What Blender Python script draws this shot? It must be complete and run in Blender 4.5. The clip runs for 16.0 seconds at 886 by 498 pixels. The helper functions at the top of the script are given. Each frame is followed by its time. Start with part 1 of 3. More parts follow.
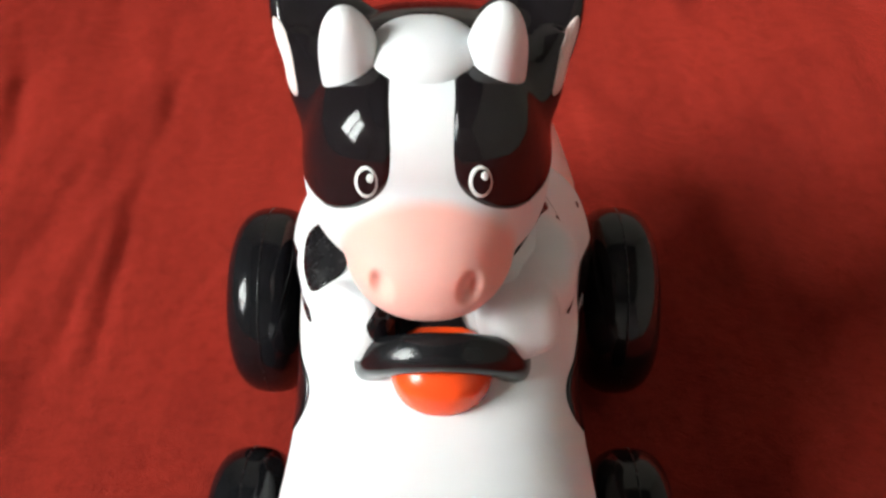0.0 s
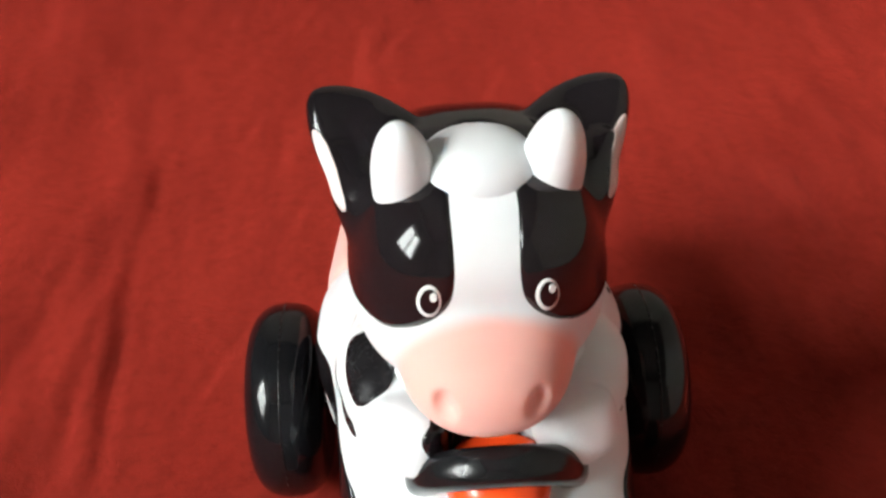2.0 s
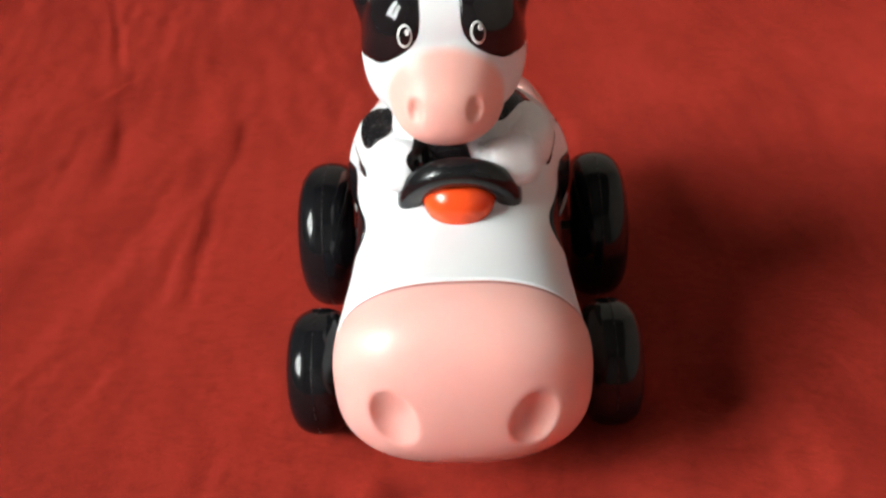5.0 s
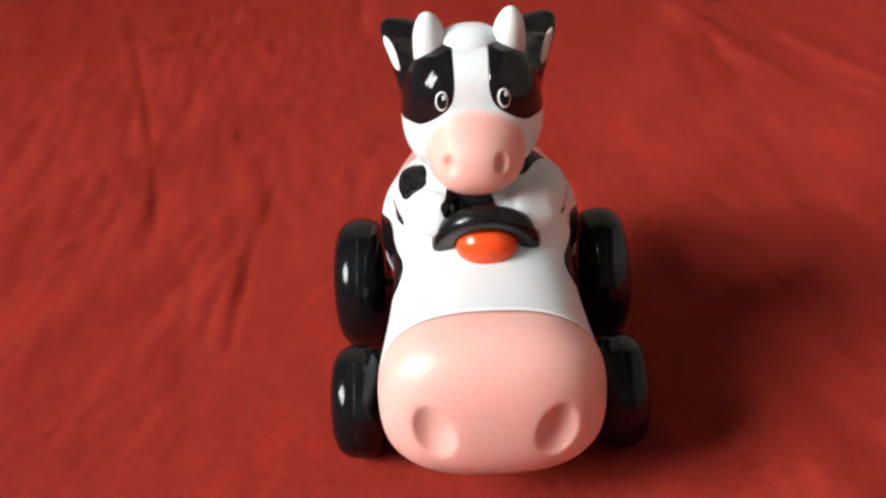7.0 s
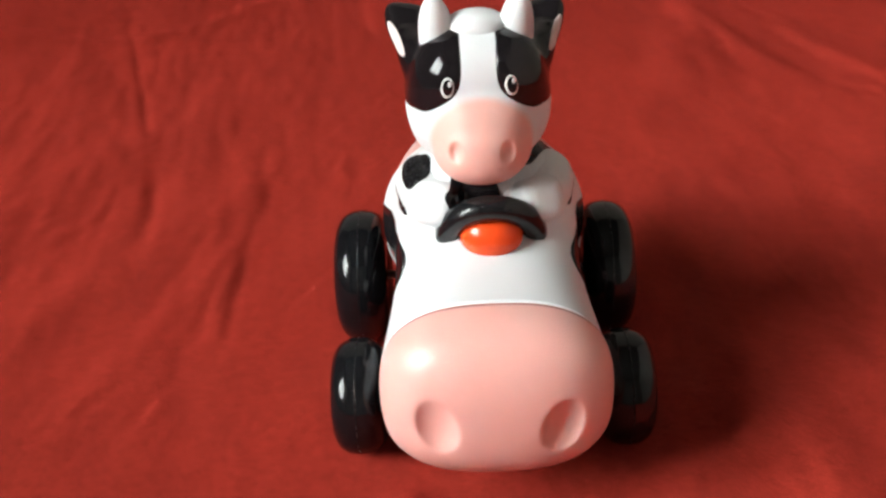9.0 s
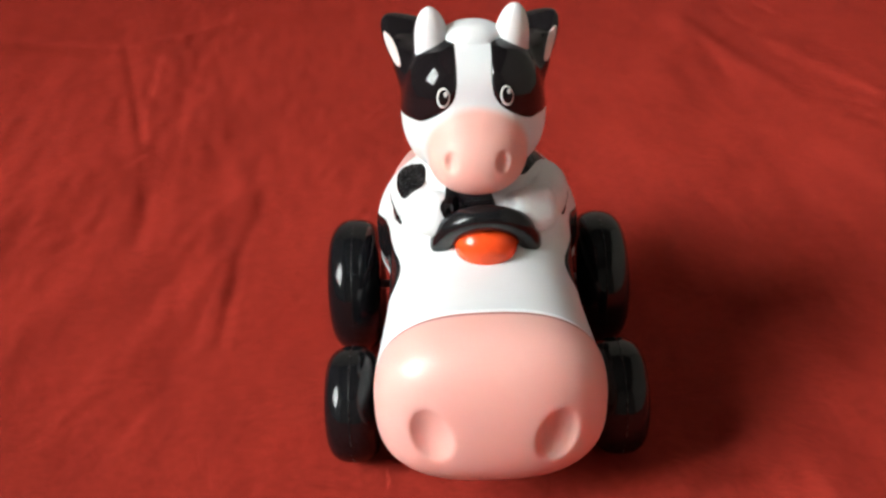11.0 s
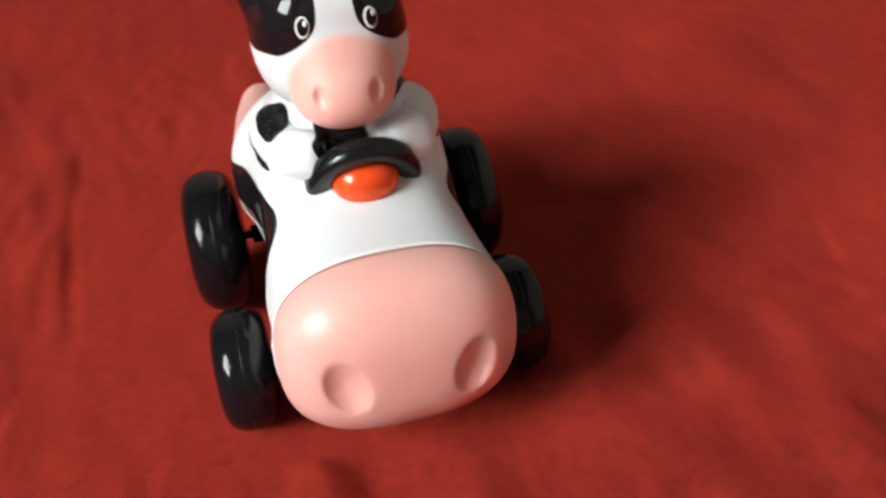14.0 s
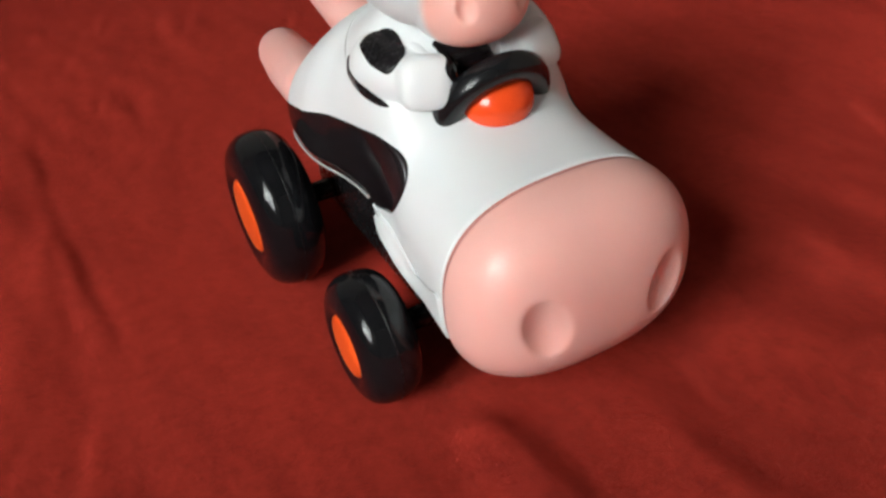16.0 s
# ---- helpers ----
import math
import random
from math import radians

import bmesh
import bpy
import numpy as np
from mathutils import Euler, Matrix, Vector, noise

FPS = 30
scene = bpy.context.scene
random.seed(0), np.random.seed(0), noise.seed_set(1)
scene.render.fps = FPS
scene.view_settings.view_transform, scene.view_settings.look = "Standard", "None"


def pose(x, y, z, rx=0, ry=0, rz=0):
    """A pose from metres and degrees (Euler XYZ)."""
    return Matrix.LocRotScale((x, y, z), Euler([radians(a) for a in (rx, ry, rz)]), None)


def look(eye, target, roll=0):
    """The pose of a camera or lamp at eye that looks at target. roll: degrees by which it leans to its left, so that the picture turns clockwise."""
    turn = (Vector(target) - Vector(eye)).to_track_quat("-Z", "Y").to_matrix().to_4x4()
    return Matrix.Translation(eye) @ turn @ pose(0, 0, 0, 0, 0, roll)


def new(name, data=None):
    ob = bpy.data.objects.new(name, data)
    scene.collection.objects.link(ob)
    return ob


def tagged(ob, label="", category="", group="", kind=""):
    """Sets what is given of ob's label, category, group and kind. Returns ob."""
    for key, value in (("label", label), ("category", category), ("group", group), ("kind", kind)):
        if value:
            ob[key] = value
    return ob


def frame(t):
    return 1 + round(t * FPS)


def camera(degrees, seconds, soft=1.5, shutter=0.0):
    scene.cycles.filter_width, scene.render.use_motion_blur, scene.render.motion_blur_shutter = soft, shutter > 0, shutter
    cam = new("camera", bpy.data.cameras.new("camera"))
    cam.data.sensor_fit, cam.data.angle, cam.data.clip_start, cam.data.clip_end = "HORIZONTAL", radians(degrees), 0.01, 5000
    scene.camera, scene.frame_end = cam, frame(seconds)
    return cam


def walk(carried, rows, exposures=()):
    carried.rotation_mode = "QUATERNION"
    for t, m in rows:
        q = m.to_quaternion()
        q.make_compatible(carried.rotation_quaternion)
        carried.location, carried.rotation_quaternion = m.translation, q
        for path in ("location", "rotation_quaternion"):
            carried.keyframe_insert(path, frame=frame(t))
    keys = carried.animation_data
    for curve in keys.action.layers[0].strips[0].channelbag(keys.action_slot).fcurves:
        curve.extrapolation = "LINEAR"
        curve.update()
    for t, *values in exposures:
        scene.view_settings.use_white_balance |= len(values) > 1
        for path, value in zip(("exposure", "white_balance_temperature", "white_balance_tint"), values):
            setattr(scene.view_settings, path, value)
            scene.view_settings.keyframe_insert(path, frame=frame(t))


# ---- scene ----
# The camera: one lens, carried freely round the toy.
cam = camera(50.23, 16.0, soft=2.5, shutter=0.5)
PATH = [
    (0, 0.0046, -0.1020, 0.2227, 44.49, 0.72, 0.79),
    (0.5, -0.0028, -0.0984, 0.2215, 45.52, 0.25, -0.56),
    (1, -0.0074, -0.0910, 0.2136, 46.27, 0.10, -0.35),
    (1.5, -0.0010, -0.0833, 0.2175, 46.45, 1.24, -2.78),
    (2, -0.0126, -0.0897, 0.2266, 47.25, 1.02, -3.57),
    (2.5, -0.0065, -0.1005, 0.2191, 47.77, 0.96, -5.01),
    (3, 0.0065, -0.1122, 0.2133, 47.47, 1.76, -2.77),
    (3.5, 0.0112, -0.1463, 0.2050, 48.40, 3.02, -0.47),
    (3.7, 0.0172, -0.1538, 0.2040, 49.40, 3.17, 1.49),
    (5.8, -0.0006, -0.2385, 0.2188, 58.17, 3.44, -0.04),
    (6, -0.0015, -0.2417, 0.2201, 58.70, 3.46, -0.14),
    (6.5, -0.0026, -0.2488, 0.2226, 60.08, 3.32, -0.08),
    (7, -0.0049, -0.2491, 0.2220, 60.31, 3.16, -0.09),
    (7.5, -0.0041, -0.2485, 0.2215, 60.05, 3.02, -0.20),
    (8, -0.0058, -0.2478, 0.2219, 59.90, 3.00, -0.46),
    (8.5, -0.0069, -0.2464, 0.2196, 60.02, 2.80, -0.37),
    (9, -0.0079, -0.2438, 0.2169, 60.16, 2.60, -0.12),
    (11.5, -0.0093, -0.2452, 0.2172, 60.83, 2.06, -0.61),
    (12, -0.0089, -0.2447, 0.2161, 60.83, 2.14, -0.65),
    (12.5, -0.0089, -0.2434, 0.2141, 60.92, 1.74, -0.88),
    (13, -0.0109, -0.2441, 0.2140, 59.90, 1.38, -1.65),
    (13.5, -0.0166, -0.2445, 0.2096, 58.57, 1.84, -5.19),
    (14, -0.0307, -0.2268, 0.2138, 55.29, 3.24, -15.01),
    (14.5, -0.0686, -0.2143, 0.2105, 52.63, 3.49, -23.71),
    (15, -0.0919, -0.2022, 0.2059, 53.51, 4.32, -27.83),
    (15.5, -0.1039, -0.1867, 0.2045, 52.58, 4.85, -28.82),
    (16, -0.1069, -0.1797, 0.1975, 52.16, 4.39, -28.63),
]
EXPOSURE = [(0.0, 0.49), (0.7, 0.43), (2.5, 0.42), (3.5, 0.47), (6.0, 0.43), (9.0, 0.38), (13.0, 0.38), (13.5, 0.34), (14.0, 0.20), (14.5, 0.11), (15.0, 0.09), (15.5, -0.16), (16.0, -0.28)]
walk(cam, [(t, pose(x, y, z, rx, ry, rz)) for t, x, y, z, rx, ry, rz in PATH], EXPOSURE)

# ---------------------------------------------------------------- light
world = bpy.data.worlds.new("sky")
scene.world = world
world.use_nodes = True
wn = world.node_tree
sky = wn.nodes.new("ShaderNodeTexSky")
sky.sky_type = "NISHITA"
sky.sun_disc = False
sky.sun_elevation, sky.sun_rotation = radians(50), radians(200)
wn.links.new(sky.outputs[0], wn.nodes["Background"].inputs[0])
wn.nodes["Background"].inputs[1].default_value = 0.1

# the room: the window is in the wall at -x
ROOM_X0, ROOM_X1, ROOM_Y0, ROOM_Y1, ROOM_Z = -1.45, 1.45, -2.4, 1.5, 2.6
FLOOR_Z = -0.012
WIN_Y0, WIN_Y1, WIN_Z0, WIN_Z1 = -1.25, -0.23, 0.60, 1.74

light = bpy.data.lights.new("window_daylight", "AREA")
light.shape, light.size, light.size_y = "RECTANGLE", WIN_Y1 - WIN_Y0, WIN_Z1 - WIN_Z0
light.energy, light.color = 80.0, (0.93, 0.985, 0.96)
lamp = new("window_daylight", light)
lamp.matrix_world = look((ROOM_X0 - 0.16, (WIN_Y0 + WIN_Y1) / 2, (WIN_Z0 + WIN_Z1) / 2), (0.5, (WIN_Y0 + WIN_Y1) / 2, (WIN_Z0 + WIN_Z1) / 2))


# ---------------------------------------------------------------- materials
def material(name):
    m = bpy.data.materials.new(name)
    m.use_nodes = True
    return m, m.node_tree.nodes, m.node_tree.links, m.node_tree.nodes["Principled BSDF"]


def plastic(name, colour, rough, stain, grain=0.02, spec=0.5, vinyl=0.0):
    """Moulded toy plastic: faint mottling, fine scuffs in the gloss, a trace of orange peel."""
    m, n, l, b = material(name)
    co = n.new("ShaderNodeTexCoord")
    big = n.new("ShaderNodeTexNoise")
    big.inputs["Scale"].default_value, big.inputs["Detail"].default_value = 45, 3
    fine = n.new("ShaderNodeTexNoise")
    fine.inputs["Scale"].default_value, fine.inputs["Detail"].default_value = 700, 4
    l.new(co.outputs["Object"], big.inputs["Vector"])
    l.new(co.outputs["Object"], fine.inputs["Vector"])
    mix = n.new("ShaderNodeMix")
    mix.data_type = "RGBA"
    mix.inputs["A"].default_value, mix.inputs["B"].default_value = (*colour, 1), (*stain, 1)
    ramp = n.new("ShaderNodeMapRange")
    ramp.inputs["From Min"].default_value, ramp.inputs["From Max"].default_value = 0.35, 0.8
    ramp.inputs["To Max"].default_value = 0.5
    l.new(big.outputs["Fac"], ramp.inputs["Value"])
    l.new(ramp.outputs[0], mix.inputs["Factor"])
    l.new(mix.outputs["Result"], b.inputs["Base Color"])
    rr = n.new("ShaderNodeMapRange")
    rr.inputs["To Min"].default_value, rr.inputs["To Max"].default_value = rough * 0.8, rough * 1.25
    l.new(fine.outputs["Fac"], rr.inputs["Value"])
    l.new(rr.outputs[0], b.inputs["Roughness"])
    bump = n.new("ShaderNodeBump")
    bump.inputs["Strength"].default_value, bump.inputs["Distance"].default_value = grain, 0.0004
    l.new(fine.outputs["Fac"], bump.inputs["Height"])
    l.new(bump.outputs[0], b.inputs["Normal"])
    b.inputs["IOR"].default_value = 1.48
    b.inputs["Specular IOR Level"].default_value = spec
    if vinyl:
        b.inputs["Subsurface Weight"].default_value, b.inputs["Subsurface Scale"].default_value = vinyl, 0.005
        b.inputs["Subsurface Radius"].default_value = (1.0, 0.55, 0.45)
    return m


WHITE = plastic("white_plastic", (0.77, 0.785, 0.795), 0.34, (0.75, 0.76, 0.765), 0.03, vinyl=0.10)
PINK = plastic("pink_plastic", (0.88, 0.47, 0.42), 0.33, (0.85, 0.45, 0.41), 0.03, vinyl=0.35)
BLACK = plastic("glossy_black_paint", (0.010, 0.008, 0.009), 0.09, (0.015, 0.011, 0.012), 0.008, spec=0.5)
PATCH_BLACK = plastic("side_black_paint", (0.012, 0.009, 0.010), 0.13, (0.016, 0.012, 0.013), 0.008, spec=0.4)
TYRE = plastic("black_tyre_plastic", (0.007, 0.007, 0.008), 0.13, (0.014, 0.014, 0.016), 0.012, spec=0.44)
SOFT_BLACK = plastic("satin_black_plastic", (0.011, 0.010, 0.011), 0.26, (0.016, 0.015, 0.016), 0.012, spec=0.34)
ORANGE = plastic("orange_plastic", (0.86, 0.075, 0.012), 0.22, (0.80, 0.065, 0.012), 0.02)
# dark pink carries the shade that sits inside the nose seam
SEAM_SHADE = plastic("shaded_pink_plastic", (0.50, 0.17, 0.145), 0.5, (0.36, 0.11, 0.10), 0.03)
RING = plastic("black_ring_plastic", (0.009, 0.009, 0.010), 0.20, (0.015, 0.015, 0.016), 0.008, spec=0.4)
HUB = plastic("orange_hub_plastic", (0.88, 0.10, 0.015), 0.35, (0.82, 0.085, 0.015), 0.02)
EYE_WHITE = plastic("eye_white_paint", (0.78, 0.77, 0.74), 0.2, (0.72, 0.71, 0.68), 0.01)
EAR_PINK = plastic("pale_pink_paint", (0.82, 0.66, 0.62), 0.3, (0.80, 0.62, 0.58), 0.02)
GREY = plastic("grey_edge_plastic", (0.45, 0.45, 0.44), 0.4, (0.38, 0.38, 0.37), 0.03)
STEEL, sn, sl, sb = material("steel_pin")
sb.inputs["Metallic"].default_value, sb.inputs["Roughness"].default_value = 1.0, 0.3
sb.inputs["Base Color"].default_value = (0.55, 0.54, 0.52, 1)


def airbrushed(name, inside, outside, centre, radii, edge0, edge1, rough):
    """Plastic with a sprayed colour that fades out over the surface round a centre."""
    m = plastic(name, inside, rough, tuple(c * 0.95 for c in inside), 0.03, vinyl=0.35)
    n, l = m.node_tree.nodes, m.node_tree.links
    b = n["Principled BSDF"]
    co = n.new("ShaderNodeTexCoord")
    sub = n.new("ShaderNodeVectorMath")
    sub.operation = "SUBTRACT"
    sub.inputs[1].default_value = centre
    div = n.new("ShaderNodeVectorMath")
    div.operation = "DIVIDE"
    div.inputs[1].default_value = radii
    ln = n.new("ShaderNodeVectorMath")
    ln.operation = "LENGTH"
    mr = n.new("ShaderNodeMapRange")
    mr.interpolation_type = "SMOOTHSTEP"
    mr.inputs["From Min"].default_value, mr.inputs["From Max"].default_value = edge0, edge1
    l.new(co.outputs["Object"], sub.inputs[0])
    l.new(sub.outputs[0], div.inputs[0])
    l.new(div.outputs[0], ln.inputs[0])
    l.new(ln.outputs["Value"], mr.inputs["Value"])
    old = b.inputs["Base Color"].links[0].from_socket
    mix = n.new("ShaderNodeMix")
    mix.data_type = "RGBA"
    mix.inputs["B"].default_value = (*outside, 1)
    l.new(mr.outputs[0], mix.inputs["Factor"])
    l.new(old, mix.inputs["A"])
    l.new(mix.outputs["Result"], b.inputs["Base Color"])
    return m


def cloth_material():
    """Crumpled red cotton: woven threads, slubs and slightly faded streaks."""
    m, n, l, b = material("red_cotton")
    co = n.new("ShaderNodeTexCoord")
    big = n.new("ShaderNodeTexNoise")
    big.inputs["Scale"].default_value, big.inputs["Detail"].default_value = 16, 6
    mid = n.new("ShaderNodeTexNoise")
    mid.inputs["Scale"].default_value, mid.inputs["Detail"].default_value = 210, 6
    mid.inputs["Roughness"].default_value = 0.7
    for t in (big, mid):
        l.new(co.outputs["Object"], t.inputs["Vector"])
    turn = n.new("ShaderNodeMapping")
    turn.inputs["Rotation"].default_value, turn.inputs["Scale"].default_value = (0, 0, radians(-9)), (1, 0.22, 1)
    streak = n.new("ShaderNodeTexNoise")
    streak.inputs["Scale"].default_value, streak.inputs["Detail"].default_value, streak.inputs["Roughness"].default_value = 75, 7, 0.65
    l.new(co.outputs["Object"], turn.inputs["Vector"])
    l.new(turn.outputs[0], streak.inputs["Vector"])
    c1 = n.new("ShaderNodeMix")
    c1.data_type = "RGBA"
    c1.inputs["A"].default_value, c1.inputs["B"].default_value = (0.275, 0.0215, 0.0132, 1), (0.35, 0.0305, 0.0185, 1)
    l.new(big.outputs["Fac"], c1.inputs["Factor"])
    c2 = n.new("ShaderNodeMix")
    c2.data_type = "RGBA"
    c2.inputs["B"].default_value = (0.16, 0.0110, 0.0075, 1)
    mr = n.new("ShaderNodeMapRange")
    mr.inputs["From Min"].default_value, mr.inputs["From Max"].default_value, mr.inputs["To Max"].default_value = 0.46, 0.66, 0.6
    l.new(mid.outputs["Fac"], mr.inputs["Value"])
    l.new(mr.outputs[0], c2.inputs["Factor"])
    l.new(c1.outputs["Result"], c2.inputs["A"])
    c3 = n.new("ShaderNodeMix")
    c3.data_type = "RGBA"
    c3.inputs["B"].default_value = (0.13, 0.0092, 0.0070, 1)
    ms = n.new("ShaderNodeMapRange")
    ms.inputs["From Min"].default_value, ms.inputs["From Max"].default_value, ms.inputs["To Max"].default_value = 0.46, 0.70, 0.6
    l.new(streak.outputs["Fac"], ms.inputs["Value"])
    l.new(ms.outputs[0], c3.inputs["Factor"])
    l.new(c2.outputs["Result"], c3.inputs["A"])
    l.new(c3.outputs["Result"], b.inputs["Base Color"])
    waves = []
    for axis in ("X", "Y"):
        w = n.new("ShaderNodeTexWave")
        w.wave_type, w.bands_direction = "BANDS", axis
        w.inputs["Scale"].default_value, w.inputs["Distortion"].default_value = 620, 6.0
        w.inputs["Detail"].default_value, w.inputs["Detail Scale"].default_value = 2, 1.5
        l.new(co.outputs["Object"], w.inputs["Vector"])
        waves.append(w)
    add = n.new("ShaderNodeMath")
    add.operation = "ADD"
    l.new(waves[0].outputs["Fac"], add.inputs[0])
    l.new(waves[1].outputs["Fac"], add.inputs[1])
    add2 = n.new("ShaderNodeMath")
    add2.operation = "MULTIPLY_ADD"
    add2.inputs[1].default_value = 7.0
    l.new(mid.outputs["Fac"], add2.inputs[0])
    l.new(add.outputs[0], add2.inputs[2])
    bump = n.new("ShaderNodeBump")
    bump.inputs["Strength"].default_value, bump.inputs["Distance"].default_value = 0.58, 0.0006
    l.new(add2.outputs[0], bump.inputs["Height"])
    l.new(bump.outputs[0], b.inputs["Normal"])
    b.inputs["Roughness"].default_value = 0.85
    b.inputs["Sheen Weight"].default_value, b.inputs["Sheen Roughness"].default_value = 0.8, 0.4
    b.inputs["Sheen Tint"].default_value = (1.0, 0.085, 0.055, 1)
    b.inputs["Specular IOR Level"].default_value = 0.08
    return m


def plaster(name, colour, scale):
    m, n, l, b = material(name)
    co = n.new("ShaderNodeTexCoord")
    t = n.new("ShaderNodeTexNoise")
    t.inputs["Scale"].default_value, t.inputs["Detail"].default_value = scale, 6
    l.new(co.outputs["Object"], t.inputs["Vector"])
    mix = n.new("ShaderNodeMix")
    mix.data_type = "RGBA"
    mix.inputs["A"].default_value = (*colour, 1)
    mix.inputs["B"].default_value = (*(c * 0.9 for c in colour), 1)
    l.new(t.outputs["Fac"], mix.inputs["Factor"])
    l.new(mix.outputs["Result"], b.inputs["Base Color"])
    bump = n.new("ShaderNodeBump")
    bump.inputs["Strength"].default_value, bump.inputs["Distance"].default_value = 0.2, 0.002
    l.new(t.outputs["Fac"], bump.inputs["Height"])
    l.new(bump.outputs[0], b.inputs["Normal"])
    b.inputs["Roughness"].default_value = 0.8
    return m


CLOTH = cloth_material()
# unseen walls and ceiling: light tones bounce fill, dark ones calm reflections
BOUNCE_WALL = plaster("bounce_wall_plaster", (0.46, 0.43, 0.385), 30)
FILL_WALL = plaster("fill_wall_plaster", (0.31, 0.285, 0.25), 30)
WALL = plaster("painted_plaster", (0.15, 0.14, 0.128), 30)
CEILING = plaster("unseen_dark_ceiling", (0.055, 0.051, 0.046), 20)
FLOORING = plaster("wooden_floor", (0.22, 0.13, 0.07), 12)
FRAME = plaster("white_window_paint", (0.78, 0.78, 0.76), 60)
GLASS, gn, gl, gb = material("window_glass")
gb.inputs["Transmission Weight"].default_value, gb.inputs["Roughness"].default_value, gb.inputs["IOR"].default_value = 1.0, 0.0, 1.45


# ---------------------------------------------------------------- mesh helpers
def part(name, bm, mat, parent=None, label="", smooth=True):
    """Links a bmesh as ONE mesh object under a thing or part, with its normals made consistent."""
    bmesh.ops.recalc_face_normals(bm, faces=bm.faces)
    me = bpy.data.meshes.new(name)
    bm.to_mesh(me)
    bm.free()
    if smooth:
        me.polygons.foreach_set("use_smooth", [True] * len(me.polygons))
    me.materials.append(mat)
    ob = new(name, me)
    ob.parent = parent
    return tagged(ob, label)


def grid(rows, closed_u=True, cap0=False, cap1=False):
    """A bmesh skinned over rows of points."""
    bm = bmesh.new()
    vs = [[bm.verts.new(p) for p in row] for row in rows]
    for a, b in zip(vs, vs[1:]):
        k = len(a)
        for i in range(k if closed_u else k - 1):
            j = (i + 1) % k
            bm.faces.new((a[i], a[j], b[j], b[i]))
    if cap0:
        bm.faces.new(vs[0])
    if cap1:
        bm.faces.new(vs[-1])
    return bm


def spow(v, e):
    return math.copysign(abs(v) ** e, v)


def super_point(c, r, d, n):
    """The point of a superellipsoid of power n in the scaled direction d."""
    k = (abs(d[0]) ** n + abs(d[1]) ** n + abs(d[2]) ** n) ** (-1 / n)
    return Vector((c[0] + r[0] * d[0] * k, c[1] + r[1] * d[1] * k, c[2] + r[2] * d[2] * k))


def blob(c, r, n=2.0, nu=48, nv=28, turn=None, shape=None):
    """A closed superellipsoid. turn: a rotation about its centre; shape: a last change of each point."""
    rows = []
    for j in range(1, nv):
        e = math.pi * j / nv
        row = []
        for i in range(nu):
            a = 2 * math.pi * i / nu
            row.append(super_point((0, 0, 0), r, (math.sin(e) * math.cos(a), math.sin(e) * math.sin(a), math.cos(e)), n))
        rows.append(row)
    bm = grid(rows)
    bm.verts.ensure_lookup_table()
    for z, k in ((r[2], 0), (-r[2], (nv - 2) * nu)):
        v = bm.verts.new((0, 0, z))
        bm.verts.ensure_lookup_table()
        for i in range(nu):
            bm.faces.new((v, bm.verts[k + i], bm.verts[k + (i + 1) % nu]))
    for v in bm.verts:
        p = v.co.copy()
        if turn is not None:
            p = turn @ p
        p += Vector(c)
        v.co = shape(p) if shape else p
    return bm


def curve_at(knots, t):
    """Smooth (monotone where it can be) interpolation of (t, value) knots."""
    ts = [k[0] for k in knots]
    vs = [k[1] for k in knots]
    if t <= ts[0]:
        return vs[0]
    if t >= ts[-1]:
        return vs[-1]
    i = max(k for k in range(len(ts)) if ts[k] <= t)
    sl = [(vs[k + 1] - vs[k]) / (ts[k + 1] - ts[k]) for k in range(len(ts) - 1)]

    def tan(k):
        if k == 0:
            return sl[0]
        if k == len(sl):
            return sl[-1]
        if sl[k - 1] * sl[k] <= 0:
            return 0.0
        return 2 * sl[k - 1] * sl[k] / (sl[k - 1] + sl[k])

    h = ts[i + 1] - ts[i]
    s = (t - ts[i]) / h
    return ((1 + 2 * s) * (1 - s) ** 2 * vs[i] + s * (1 - s) ** 2 * h * tan(i) + s * s * (3 - 2 * s) * vs[i + 1] + s * s * (s - 1) * h * tan(i + 1))


def closed_curve(points, count):
    """A smooth closed curve through a few points of the plane."""
    k = len(points)
    out = []
    for j in range(count):
        f = j * k / count
        i = int(f)
        s = f - i
        p0, p1, p2, p3 = (Vector(points[(i + d) % k]) for d in (-1, 0, 1, 2))
        out.append(0.5 * (2 * p1 + (p2 - p0) * s + (2 * p0 - 5 * p1 + 4 * p2 - p3) * s * s + (3 * p1 - p0 - 3 * p2 + p3) * s ** 3))
    return out


def surface_of(bm_fn):
    from mathutils.bvhtree import BVHTree
    bm = bm_fn()
    bmesh.ops.recalc_face_normals(bm, faces=bm.faces)
    bm.normal_update()
    tree = BVHTree.FromBMesh(bm)
    bm.free()
    return tree


def decal(tree, outline, place, way, lift=0.0004, rings=12, count=72, sink=0.0005):
    """A thin raised patch laid on a surface. outline: points of a plane, place: from the plane to space, way: the direction in which it is cast."""
    edge = closed_curve(outline, count)
    mid = sum(edge, Vector((0, 0))) / count
    rows = []
    way = Vector(way).normalized()
    for j in range(rings + 1):
        s = min(1.0, (j + 0.02) / (rings - 1)) if j < rings else 1.0
        row = []
        for e in edge:
            o = place(mid + (e - mid) * s)
            hit, normal, _, _ = tree.ray_cast(o, way)
            if hit is None:
                hit, normal, _, _ = tree.find_nearest(o)
            if normal.dot(way) > 0:
                normal = -normal
            row.append(hit + normal * (lift if j < rings else -sink))
        rows.append(row)
    return grid(rows, cap0=True)


